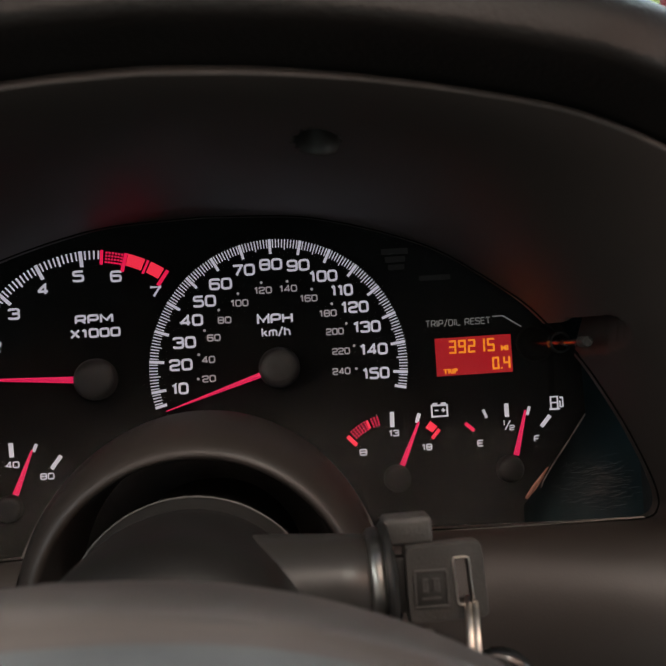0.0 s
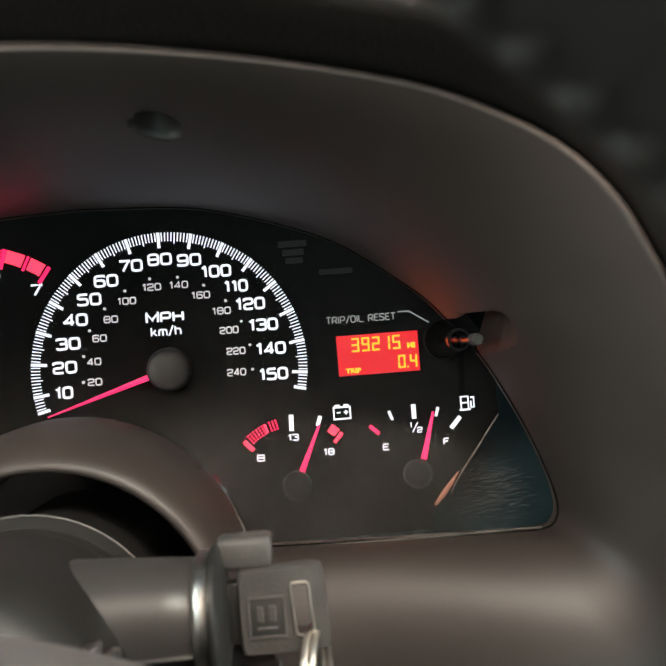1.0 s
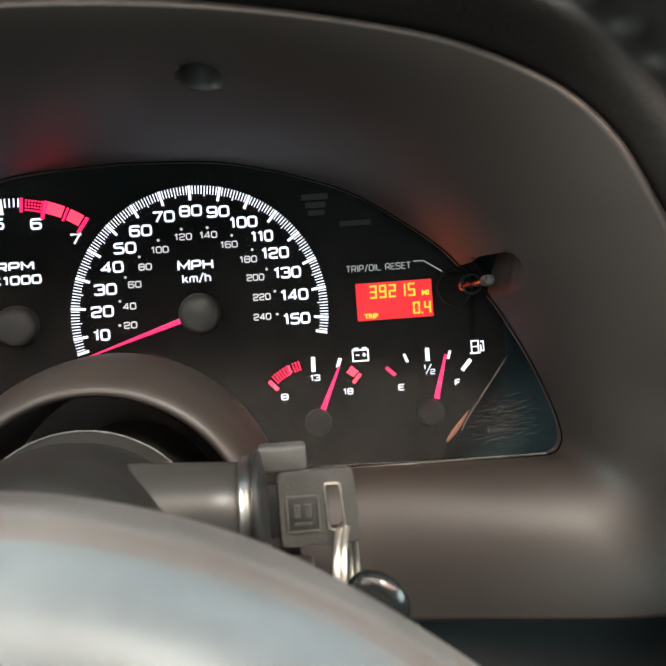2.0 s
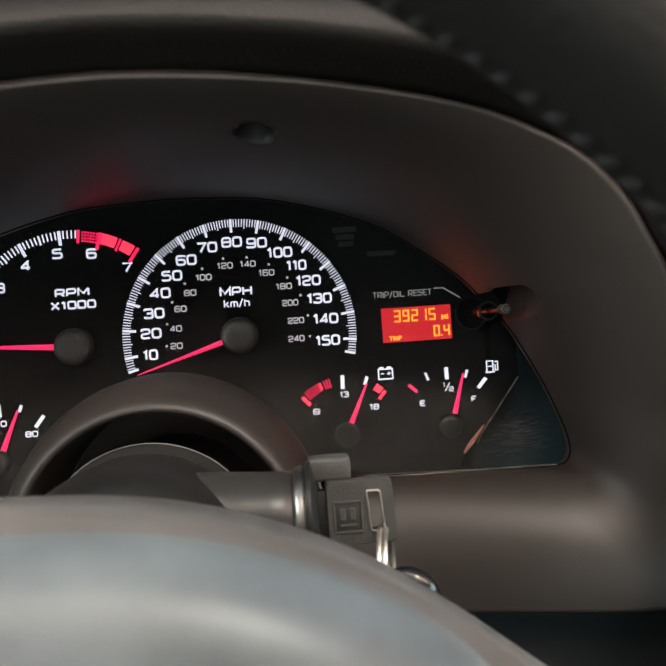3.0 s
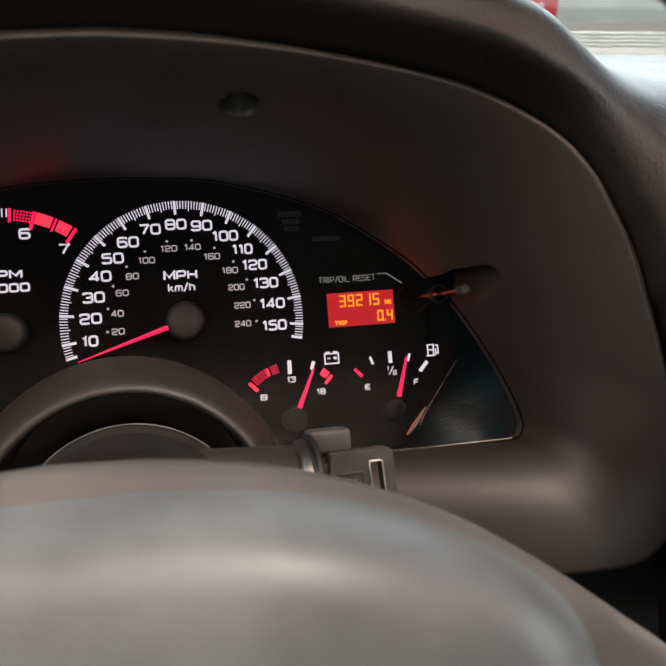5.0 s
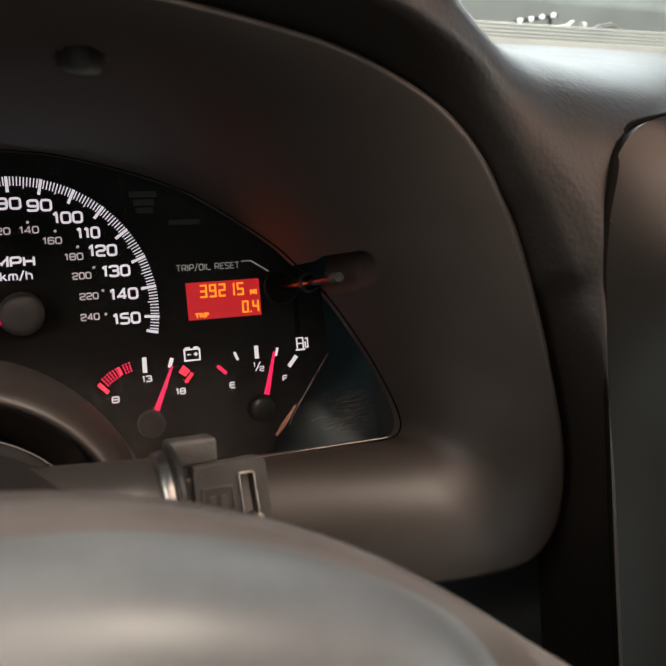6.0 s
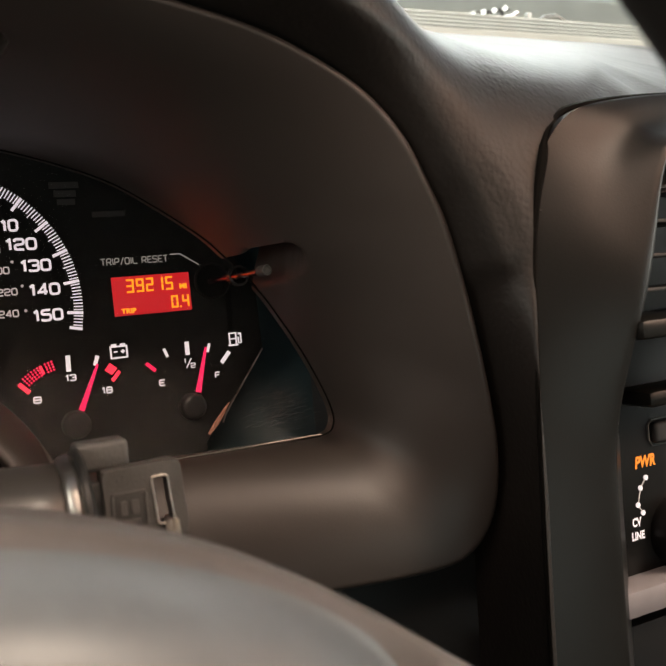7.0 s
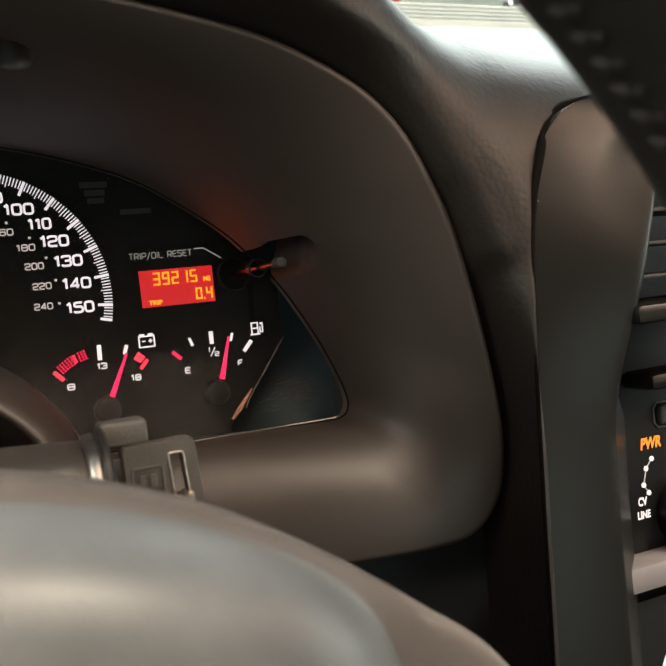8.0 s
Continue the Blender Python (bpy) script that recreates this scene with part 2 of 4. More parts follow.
def tube_bm(path, radius, n=10, closed=False, bm=None):
    pts = [Vector(p) for p in path]
    rows = []
    for k, p in enumerate(pts):
        if closed:
            t = pts[(k + 1) % len(pts)] - pts[k - 1]
        else:
            t = pts[min(k + 1, len(pts) - 1)] - pts[max(k - 1, 0)]
        t.normalize()
        side = t.cross(Vector((0.13, 1, 0.07))).normalized()
        up = side.cross(t)
        r = radius[k] if isinstance(radius, (list, tuple)) else radius
        rows.append([p + (side * math.cos(a) + up * math.sin(a)) * r for a in [2 * math.pi * q / n for q in range(n)]])
    bm = grid_bm(rows, closed_u=closed, closed_v=True, bm=bm)
    return bm


def smooth_curve(points, n, closed=False):
    """n points on a Catmull-Rom curve through the given ones, evenly spread by length."""
    pts = [Vector(p) for p in points]
    fine = []
    m = len(pts)
    for k in range(m if closed else m - 1):
        p0, p1, p2, p3 = (pts[(k + q) % m] if closed else pts[min(max(k + q, 0), m - 1)] for q in (-1, 0, 1, 2))
        for s in range(16):
            t = s / 16
            fine.append(0.5 * (2 * p1 + (p2 - p0) * t + (2 * p0 - 5 * p1 + 4 * p2 - p3) * t * t + (3 * p1 - p0 - 3 * p2 + p3) * t ** 3))
    if not closed:
        fine.append(pts[-1])
    else:
        fine.append(fine[0])
    run = [0.0]
    for a, b in zip(fine, fine[1:]):
        run.append(run[-1] + (b - a).length)
    out, k = [], 0
    for q in range(n):
        want = run[-1] * q / (n if closed else n - 1)
        while k < len(run) - 2 and run[k + 1] < want:
            k += 1
        f = (want - run[k]) / max(1e-9, run[k + 1] - run[k])
        out.append(fine[k].lerp(fine[k + 1], min(1, f)))
    return out


def text_mesh(body, centre, height, width=None, y=-0.06, turn=0.0, bold=0.02, shear=0.0):
    """Words in the built-in font, cap height and width in cm, middle at centre (x, z), as a thin raised print."""
    cu = bpy.data.curves.new("writing", "FONT")
    cu.body, cu.offset, cu.extrude, cu.shear = body, bold, 0.0, shear
    cu.resolution_u = 3
    ob = bpy.data.objects.new("writing", cu)
    scene.collection.objects.link(ob)
    dg = bpy.context.evaluated_depsgraph_get()
    mesh = bpy.data.meshes.new_from_object(ob.evaluated_get(dg))
    bpy.data.objects.remove(ob)
    xs, ys = [v.co.x for v in mesh.vertices], [v.co.y for v in mesh.vertices]
    x0, x1, y0, y1 = min(xs), max(xs), min(ys), max(ys)
    sy = height / (y1 - y0)
    sx = width / (x1 - x0) if width else sy * 1.3
    c, s = math.cos(radians(turn)), math.sin(radians(turn))
    for v in mesh.vertices:
        u, w = (v.co.x - (x0 + x1) / 2) * sx, (v.co.y - (y0 + y1) / 2) * sy
        v.co = Vector((centre[0] + u * c - w * s, y, centre[1] + u * s + w * c)) * CM
    return mesh


def writing(name, body, centre, height, mat, parent, width=None, y=-0.06, turn=0.0, label="", bold=0.02, shear=0.0):
    mesh = text_mesh(body, centre, height, width, y, turn, bold, shear)
    mesh.materials.clear()
    mesh.materials.append(mat)
    return part(name, mesh, mat, parent, label)


STROKES = {
    "0": [[(0, 0), (1, 0), (1, 1), (0, 1), (0, 0)]], "1": [[(0.1, 0.80), (0.7, 1), (0.7, 0)]],
    "2": [[(0, 0.76), (0, 1), (1, 1), (1, 0.50), (0, 0.46), (0, 0), (1, 0)]],
    "3": [[(0, 0.82), (0, 1), (1, 1), (1, 0.52), (0.3, 0.52)], [(0.9, 0.52), (1, 0.45), (1, 0), (0, 0), (0, 0.18)]],
    "4": [[(0.76, 0), (0.76, 1), (0, 0.28), (1.02, 0.28)]], "5": [[(1, 1), (0.02, 1), (0, 0.58), (1, 0.58), (1, 0), (0, 0), (0, 0.16)]],
    "6": [[(1, 0.84), (1, 1), (0, 1), (0, 0), (1, 0), (1, 0.57), (0, 0.57)]], "7": [[(0, 1), (1, 1), (0.35, 0)]],
    "8": [[(0, 0), (1, 0), (1, 1), (0, 1), (0, 0)], [(0, 0.52), (1, 0.52)]], "9": [[(1, 0.43), (0, 0.43), (0, 1), (1, 1), (1, 0), (0, 0), (0, 0.16)]],
    "M": [[(0, 0), (0, 1), (0.5, 0.3), (1, 1), (1, 0)]], "P": [[(0, 0), (0, 1), (1, 1), (1, 0.4), (0, 0.4)]], "H": [[(0, 0), (0, 1)], [(1, 0), (1, 1)], [(0, 0.52), (1, 0.52)]],
    "R": [[(0, 0), (0, 1), (1, 1), (1, 0.42), (0, 0.42)], [(0.6, 0.42), (1, 0)]], "X": [[(0, 0), (1, 1)], [(0, 1), (1, 0)]],
    "k": [[(0, 0), (0, 1)], [(0, 0.28), (0.85, 0.68)], [(0.32, 0.42), (0.95, 0)]], "m": [[(0, 0), (0, 0.7), (1, 0.7), (1, 0)], [(0.5, 0.7), (0.5, 0)]],
    "h": [[(0, 0), (0, 1)], [(0, 0.7), (1, 0.7), (1, 0)]], "/": [[(0, -0.1), (1, 1.1)]], "T": [[(0, 1), (1, 1)], [(0.5, 1), (0.5, 0)]], "I": [[(0.5, 0), (0.5, 1)]],
    "O": [[(0, 0), (1, 0), (1, 1), (0, 1), (0, 0)]], "L": [[(0, 1), (0, 0), (1, 0)]], "E": [[(1, 1), (0, 1), (0, 0), (1, 0)], [(0, 0.52), (0.85, 0.52)]],
    "S": [[(1, 0.84), (1, 1), (0, 1), (0, 0.54), (1, 0.5), (1, 0), (0, 0), (0, 0.16)]], "F": [[(1, 1), (0, 1), (0, 0)], [(0, 0.5), (0.85, 0.5)]], " ": [],
}
ADVANCE = {"1": 0.62, "M": 1.2, "m": 1.25, "/": 0.75, "I": 0.15, " ": 0.5, "k": 0.9, "h": 0.85, "E": 0.9, "F": 0.9}


def rounded(points, r):
    """A polyline with its corners rounded."""
    pts = [Vector(p) for p in points]
    shut = (pts[0] - pts[-1]).length < 1e-6
    if shut:
        pts = pts[:-1]
    out = []
    m = len(pts)
    for k, p in enumerate(pts):
        if not shut and k in (0, m - 1):
            out.append(p)
            continue
        a, b = pts[k - 1], pts[(k + 1) % m]
        ra = min(r, (a - p).length * 0.45)
        rb = min(r, (b - p).length * 0.45)
        u, v = p + (a - p).normalized() * ra, p + (b - p).normalized() * rb
        for s in (0, 0.33, 0.67, 1):
            out.append(u * (1 - s) ** 2 + p * 2 * s * (1 - s) + v * s * s)
    if shut:
        out.append(out[0].copy())
    return out


def ribbon(bm, pts, w, y):
    """A flat stroke of width w along 2D points."""
    rows = []
    m = len(pts)
    shut = (pts[0] - pts[-1]).length < 1e-6
    for k, p in enumerate(pts):
        a = pts[k - 1] if k else (pts[-2] if shut else p)
        b = pts[k + 1] if k < m - 1 else (pts[1] if shut else p)
        d1, d2 = p - a, b - p
        d1 = d1.normalized() if d1.length > 1e-9 else d2.normalized()
        d2 = d2.normalized() if d2.length > 1e-9 else d1
        t = (d1 + d2).normalized() if (d1 + d2).length > 1e-6 else d1
        n = Vector((-t.y, t.x)) / max(0.6, t.dot(d1))
        rows.append([(p.x + n.x * w / 2, y, p.y + n.y * w / 2), (p.x - n.x * w / 2, y, p.y - n.y * w / 2)])
    grid_bm(rows, bm=bm)


def lettering(name, body, centre, height, mat, parent, width, weight=0.1, y=-0.06, label=""):
    """Wide square-shouldered gauge lettering; cap height, full width and stroke weight in cm."""
    bm = bmesh.new()
    gap = 0.34
    total = sum(ADVANCE.get(ch, 1.0) for ch in body) + gap * (len(body) - 1)
    sx, sy = (width - weight) / total, height - weight
    x = centre[0] - width / 2 + weight / 2
    for ch in body:
        wide = ADVANCE.get(ch, 1.0) * sx
        for line in STROKES[ch]:
            pts = [(x + u * wide, centre[1] - sy / 2 + v * sy) for u, v in line]
            sharp = ch in "M4X7k/1"
            ribbon(bm, rounded(pts, 0.0 if sharp else 0.28 * sy), weight, y - 0.0005 * len(bm.verts) * 0.01)
        x += wide + gap * sx
    return part(name, bm, mat, parent, label)


def bar_bm(p, q, w0, w1, y0=-0.07, y1=-0.02, bm=None):
    """A flat bar from p to q (x, z) with its widths at both ends."""
    p, q = Vector(p), Vector(q)
    d = (q - p).normalized()
    n = Vector((-d.y, d.x))
    return outline_bm([p + n * w0 / 2, p - n * w0 / 2, q - n * w1 / 2, q + n * w1 / 2], y0, y1, bm)


def arc_pts(c, r, a0, a1, n=24):
    return [(c[0] + r * math.cos(radians(a0 + (a1 - a0) * k / n)), c[1] + r * math.sin(radians(a0 + (a1 - a0) * k / n))) for k in range(n + 1)]


def step(a, b, x):
    t = min(1.0, max(0.0, (x - a) / (b - a)))
    return t * t * (3 - 2 * t)


# ---- outlines of the instrument housing ----
MID = -2.9                       # the housing is symmetric about this x
LENS_A, LENS_B = -3.8, 0.45      # the slanting lens: y = A + B z
LIP_A, LIP_B = -12.9, -0.16      # the front lip of the bezel
ARCH = (-2.95, -8.0)             # centre of the arch over the steering column
ARCH_R = 6.55


def lens_y(z):
    return LENS_A + LENS_B * z


def lip_y(z):
    t = min(1.0, max(0.0, (-5.5 - z) / 5.5))
    return LIP_A + LIP_B * z + 0.4 * t * t * (3 - 2 * t)


OPEN_RIGHT = [(-2.9, 6.8), (0.9, 6.6), (3.1, 6.15), (5.4, 5.4), (7.15, 4.6), (8.7, 3.5), (10.25, 2.2), (11.1, 1.2), (12.2, -0.35),
              (12.85, -1.7), (13.4, -3.1), (13.8, -4.5), (13.95, -5.4), (13.85, -6.0), (13.3, -6.35), (11.5, -6.35), (8.0, -6.28), (3.5, -6.15)]
LIP_RIGHT = [(-2.9, 8.42), (0.0, 8.3), (3.0, 8.0), (6.1, 7.5), (8.9, 6.85), (11.0, 6.0), (12.6, 5.05), (13.85, 3.8), (14.75, 2.35), (15.5, 0.9),
             (16.5, -2.0), (17.3, -5.0), (17.75, -7.2), (17.85, -8.8), (17.6, -9.9), (16.9, -10.75), (15.5, -11.15), (11.0, -11.2), (4.2, -11.0)]
NSIDE = 200


def both_sides(right, n=NSIDE):
    """A contour from the lower left foot over the top to the lower right foot."""
    half = [(p.x, p.y) for p in smooth_curve([(x, z, 0) for x, z in right], n)]
    return [(2 * MID - x, z) for x, z in half[:0:-1]] + half


OPENING = both_sides(OPEN_RIGHT)
LIP = both_sides(LIP_RIGHT)


# ---- bezel (one moulding) ----
def bezel_section(o, l, n=76):
    """Section from the lens edge to the front lip, then round the lip and back."""
    (x0, z0), (x1, z1) = o, l
    ya, yb = lens_y(z0), lip_y(z1) + 2.0 * step(-7.0, -11.0, z1) * step(21.0, 9.0, abs(x1 - MID))
    p0 = Vector((x0, ya, z0))
    p3 = Vector((x1, yb, z1))
    low = step(-2.2, -6.3, z0)
    straight = step(21.4, 9.0, abs(x1 - MID))         # the bottom run bulges, its corners less
    edge = p0
    p0 = p0 + Vector((0, -0.25, -0.03)) * low           # narrow sill in front of the lens
    ya, z0 = p0.y, p0.z
    p1 = Vector((x0 + 0.02 * (x1 - x0), ya + (0.70 - 0.06 * low) * (yb - ya), z0 + (0.02 + 0.02 * low) * (z1 - z0)))
    p2 = Vector((x0 + (0.62 - 0.2 * low) * (x1 - x0), yb + 0.9 - (0.9 + 0.35 * straight) * low, z0 + (0.62 - 0.12 * low) * (z1 - z0)))
    row = []
    for k in range(n + 1):
        t = k / n
        row.append(p0 * (1 - t) ** 3 + p1 * 3 * t * (1 - t) ** 2 + p2 * 3 * t * t * (1 - t) + p3 * t ** 3)
    out = Vector((x1 - x0, 0, z1 - z0)).normalized()
    for d, y in ((0.10, 0.0), (0.21, 0.04), (0.31, 0.12), (0.39, 0.26), (0.43, 0.48), (0.42, 1.3), (0.3, 3.0)):
        row.append(p3 + out * d + Vector((0, y, 0)))
    sill = [edge.lerp(p0, k / 4) for k in range(4)] if low > 0 else [edge + Vector((0, 0.01 * k, 0)) for k in range(4)][::-1]
    return [edge + Vector((0, 0.6, 0))] + sill + row


bezel = thing("gauge_hood", "charcoal moulded plastic bezel hooding the instrument cluster", "bezel", (MID, -8, -10.6))
WELLS = [(1.85, -11.0), (-9.1, -11.0)]
rows = [bezel_section(o, l) for o, l in zip(OPENING, LIP)]


def ceiling_z(x, y):
    """Height of the hood's underside over (x, y), from its nearest points."""
    near = sorted(((p.x - x) ** 2 + (p.y - y) ** 2, p.z) for row in rows for p in row if p.z > 5 and abs(p.x - x) < 0.6 and abs(p.y - y) < 0.6)[:4]
    return sum(z / (d + 1e-4) for d, z in near) / sum(1 / (d + 1e-4) for d, z in near)


WELL_A, WELL_B = 0.80, 0.98
cups = []
for wx, wy in WELLS:
    rings = []
    for e, lift in ((1.06, -0.012), (1.0, -0.012), (0.95, 0.06), (0.91, 0.25), (0.88, 0.8), (0.84, 1.7), (0.02, 1.75)):
        ring = []
        for k in range(40):
            a = 2 * math.pi * k / 40
            u, v = math.cos(a), math.sin(a)
            ring.append((wx + WELL_A * e * u, wy + WELL_B * e * v, ceiling_z(wx + WELL_A * u, wy + WELL_B * v) + lift))
        rings.append(ring)
    cups.append((rings, ceiling_z(wx, wy)))
# channel for the trip reset button
KNOB = (11.45, 0.32)
for row in rows:
    for p in row:
        r = math.hypot(p.x - KNOB[0] - 0.15, p.z - KNOB[1] - 0.1)
        if p.y > -9.4 and p.x > 10.5 and r < 0.80:
            out = Vector((KNOB[0] + 1.0 - 10.4, 0, KNOB[1] + 4.0)).normalized()
            p += out * 2.6 * step(0.80, 0.50, r) * step(-8.9, -7.6, p.y)
moulding = grid_bm(rows)
inside = [f for f in moulding.faces if f.calc_center_median().z > 5 and any(math.hypot((f.calc_center_median().x - wx) / WELL_A, (f.calc_center_median().y - wy) / WELL_B) < 0.97 for wx, wy in WELLS)]
bmesh.ops.delete(moulding, geom=inside, context="FACES")
part("shroud", moulding, BEZEL, bezel, angle=60)

# arch over the steering column
arch_profile = [(6.72, -2.0), (6.70, -5.2), (6.62, -6.2), (6.47, -7.05), (6.28, -7.75), (6.08, -8.25), (5.88, -8.60), (5.70, -8.80), (5.55, -8.88), (5.44, -8.86), (5.37, -8.72), (5.35, -8.4), (5.35, -2.0)]
arch_rows = []
for k in range(97):
    a = radians(-5 + 190 * k / 96)
    row = []
    for r, y in arch_profile:
        x, z = ARCH[0] - 0.2 + r * math.cos(a), ARCH[1] - 0.1 + r * math.sin(a)
        row.append((x, min(y, lens_y(z) + 0.12) if r > 6 else y, z))
    arch_rows.append(row)
part("column_arch", grid_bm(arch_rows), BEZEL, bezel, angle=60)


def well_screw(x, y, z, parent):
    """A screw in its well, its bright head turned to the light."""
    head = turned_bm([(0.0, -0.16), (0.2, -0.14), (0.30, -0.04), (0.32, 0.2)], (x + 0.34, y + 0.42, z + 0.85), "Z", 20)
    part("screw", head, EDGE, parent, "small screw head in its well")


for (wx, wy), (rings, wz) in zip(WELLS, cups):
    part("screw_well", grid_bm(rings, closed_v=True), BEZEL, bezel, angle=60)
    well_screw(wx, wy, wz, bezel)


# ---- instrument cluster ----
cluster = thing("instrument_cluster", "black lit instrument cluster with red needles behind a clear lens", "instrument cluster", (MID, 0, -7))
plate_pts = [(x, z) for x, z in [(MID + (x - MID) * 1.10, -1 + (z + 1) * 1.12) for x, z in OPENING] if x < 13.6 + 0.0 * z and z > -3.0]
plate_pts = [(-18.5, -7.5), (-18.5, -2.0)] + plate_pts + [(13.62, -2.95), (11.2, -6.1), (10.5, -6.9), (10.5, -7.6)]
part("gauge_plate", outline_bm(plate_pts, 0.0, 0.25), FACE, cluster, "matt black printed gauge plate")
plate_edge = part("plate_edge", tube_bm([(13.60, -0.02, -3.0), (12.75, -0.03, -4.12), (11.88, -0.03, -5.26), (11.48, -0.03, -5.82), (11.34, -0.03, -6.15)], 0.04, 6), EDGE, cluster, "pale moulded plate edge")
part("lit_edge", tube_bm([(11.72, -0.04, -5.26), (11.4, -0.05, -5.66), (11.0, -0.06, -6.14), (10.62, -0.04, -6.58)], [0.03, 0.08, 0.12, 0.06], 8), LEAK, plate_edge, "plate edge where backlight leaks out orange")
part("plate_slot", outline_bm([(12.08, -0.15), (12.36, -0.15), (12.26, -2.0), (12.02, -2.0)], -0.012, -0.004), GAP, cluster, "dark narrow slot below the reset stalk")
back = [(-21.0, 1.3), (9.4, 1.3), (9.8, 1.4), (10.5, 2.9), (11.2, 2.9), (11.7, 2.6), (12.2, 2.1), (12.7, 1.65), (13.2, 1.4), (13.8, 1.3), (16.5, 1.3)]
part("housing", grid_bm([[(x, y, 9), (x, y, -9), (x, 3.4, -9), (x, 3.4, 9)] for x, y in back], closed_v=True), TEAL, cluster, "glossy dark housing behind the plate")


def dial_cap(name, c, r, h, parent, mat=None):
    prof = [(r * 1.08, 0.0), (r * 1.06, -h * 0.55), (r * 1.02, -h * 0.72), (r * 0.94, -h * 0.85), (r * 0.82, -h * 0.93), (r * 0.6, -h * 0.975), (r * 0.3, -h * 0.995), (0.0, -h)]
    return part(name, turned_bm(prof, (c[0], 0, c[1]), "Y", 40), mat or HUBCAP, parent, "round black needle cap")


def needle(p, q, w0, w1, y, parent, mat=NEEDLE):
    """A tapered pointer from its root p to its tip q, ridged along its middle."""
    p, q = Vector(p), Vector(q)
    d = (q - p).normalized()
    n = Vector((-d.y, d.x))
    bm = bmesh.new()
    top = [bm.verts.new((v.x, y - 0.05, v.y)) for v in (p, q)]
    side = [[bm.verts.new((v.x, y, v.y)) for v in (p + n * w0 / 2 * s, q + n * w1 / 2 * s)] for s in (1, -1)]
    low = [[bm.verts.new((v.x, y + 0.08, v.y)) for v in (p + n * w0 / 2 * s, q + n * w1 / 2 * s)] for s in (1, -1)]
    for k in (0, 1):
        bm.faces.new((top[0], top[1], side[k][1], side[k][0]))
        bm.faces.new((side[k][0], side[k][1], low[k][1], low[k][0]))
    bm.faces.new((top[1], side[0][1], low[0][1], low[1][1], side[1][1]))
    bm.faces.new((top[0], side[0][0], low[0][0], low[1][0], side[1][0]))
    bm.faces.new((low[0][0], low[0][1], low[1][1], low[1][0]))
    return part("needle", bm, mat, parent, "glowing red needle", angle=10)


def tick(c, ang, r0, r1, w, mat, parent, name="tick", w2=None):
    a = radians(ang)
    d = (math.cos(a), math.sin(a))
    return part(name, bar_bm((c[0] + d[0] * r0, c[1] + d[1] * r0), (c[0] + d[0] * r1, c[1] + d[1] * r1), w, w2 or w), mat, parent)


def polar(c, r, ang):
    return (c[0] + r * math.cos(radians(ang)), c[1] + r * math.sin(radians(ang)))


# speedometer
SP = (0.0, 0.0)


def mph_angle(v):
    return 201.3 - 1.38 * v


minor = bmesh.new()
for v in range(5, 156):
    if v % 10 and v != 5 and v != 155:
        a = mph_angle(v)
        inner = 5.24 if v % 5 == 0 else 5.34
        bar_bm(polar(SP, inner, a), polar(SP, 5.71, a), 0.046, 0.052, bm=minor)
speedo = part("speedometer", minor, WHITE, cluster, "speedometer scale with fine white ticks")
for v in [5] + list(range(10, 151, 10)) + [155]:
    tick(SP, mph_angle(v), 5.07 if v % 10 == 0 else 5.2, 5.72, 0.125, WHITE, speedo)
MPH_AT = [(-4.43, -0.63), (-4.31, 0.41), (-4.1, 1.38), (-3.73, 2.34), (-3.11, 3.15), (-2.36, 3.87), (-1.31, 4.42), (-0.09, 4.6), (1.12, 4.49),
          (2.2, 3.94), (2.98, 3.26), (3.51, 2.47), (3.99, 1.56), (4.23, 0.54), (4.26, -0.53)]
KMH_AT = [(-3.12, -0.28), (-3.1, 0.56), (-2.8, 1.51), (-2.28, 2.26), (-1.58, 2.97), (-0.51, 3.47), (0.61, 3.48), (1.49, 2.99), (2.3, 2.27), (2.56, 1.44), (2.78, 0.55), (2.74, -0.34)]
DOT_R = [3.61, 3.6, 3.69, 3.7, 3.76, 3.86, 3.85, 3.77, 3.67, 3.56, 3.46, 3.42]
for v, c in zip(range(10, 151, 10), MPH_AT):
    wide = {10: 0.78, 100: 1.28, 110: 1.02, 120: 1.26, 130: 1.26, 140: 1.28, 150: 1.24}.get(v, 1.02)
    lettering("numeral", str(v), c, 0.53, WHITE, speedo, wide, 0.105)
for v, c, r in zip(range(20, 241, 20), KMH_AT, DOT_R):
    d = polar(SP, r, mph_angle(v * 0.6214))
    part("dot", turned_bm([(0.0, -0.07), (0.062, -0.07), (0.062, -0.02)], (d[0], 0, d[1]), "Y", 12), WHITE2, speedo)
    lettering("small_numeral", str(v), c, 0.315, WHITE2, speedo, 0.60 if v < 100 else 0.80, 0.058)
lettering("unit_mph", "MPH", (-0.06, 2.18), 0.47, WHITE, speedo, 1.60, 0.10)
lettering("unit_kmh", "km/h", (-0.05, 1.60), 0.42, WHITE, speedo, 1.28, 0.07)
needle((-0.55, -0.17), (-5.0, -1.56), 0.25, 0.05, -0.55, speedo)
dial_cap("cap", SP, 0.85, 0.95, speedo)

# tachometer
TA = (-8.0, 0.02)


def rpm_angle(v):
    return 196.7 - 20.5 * v


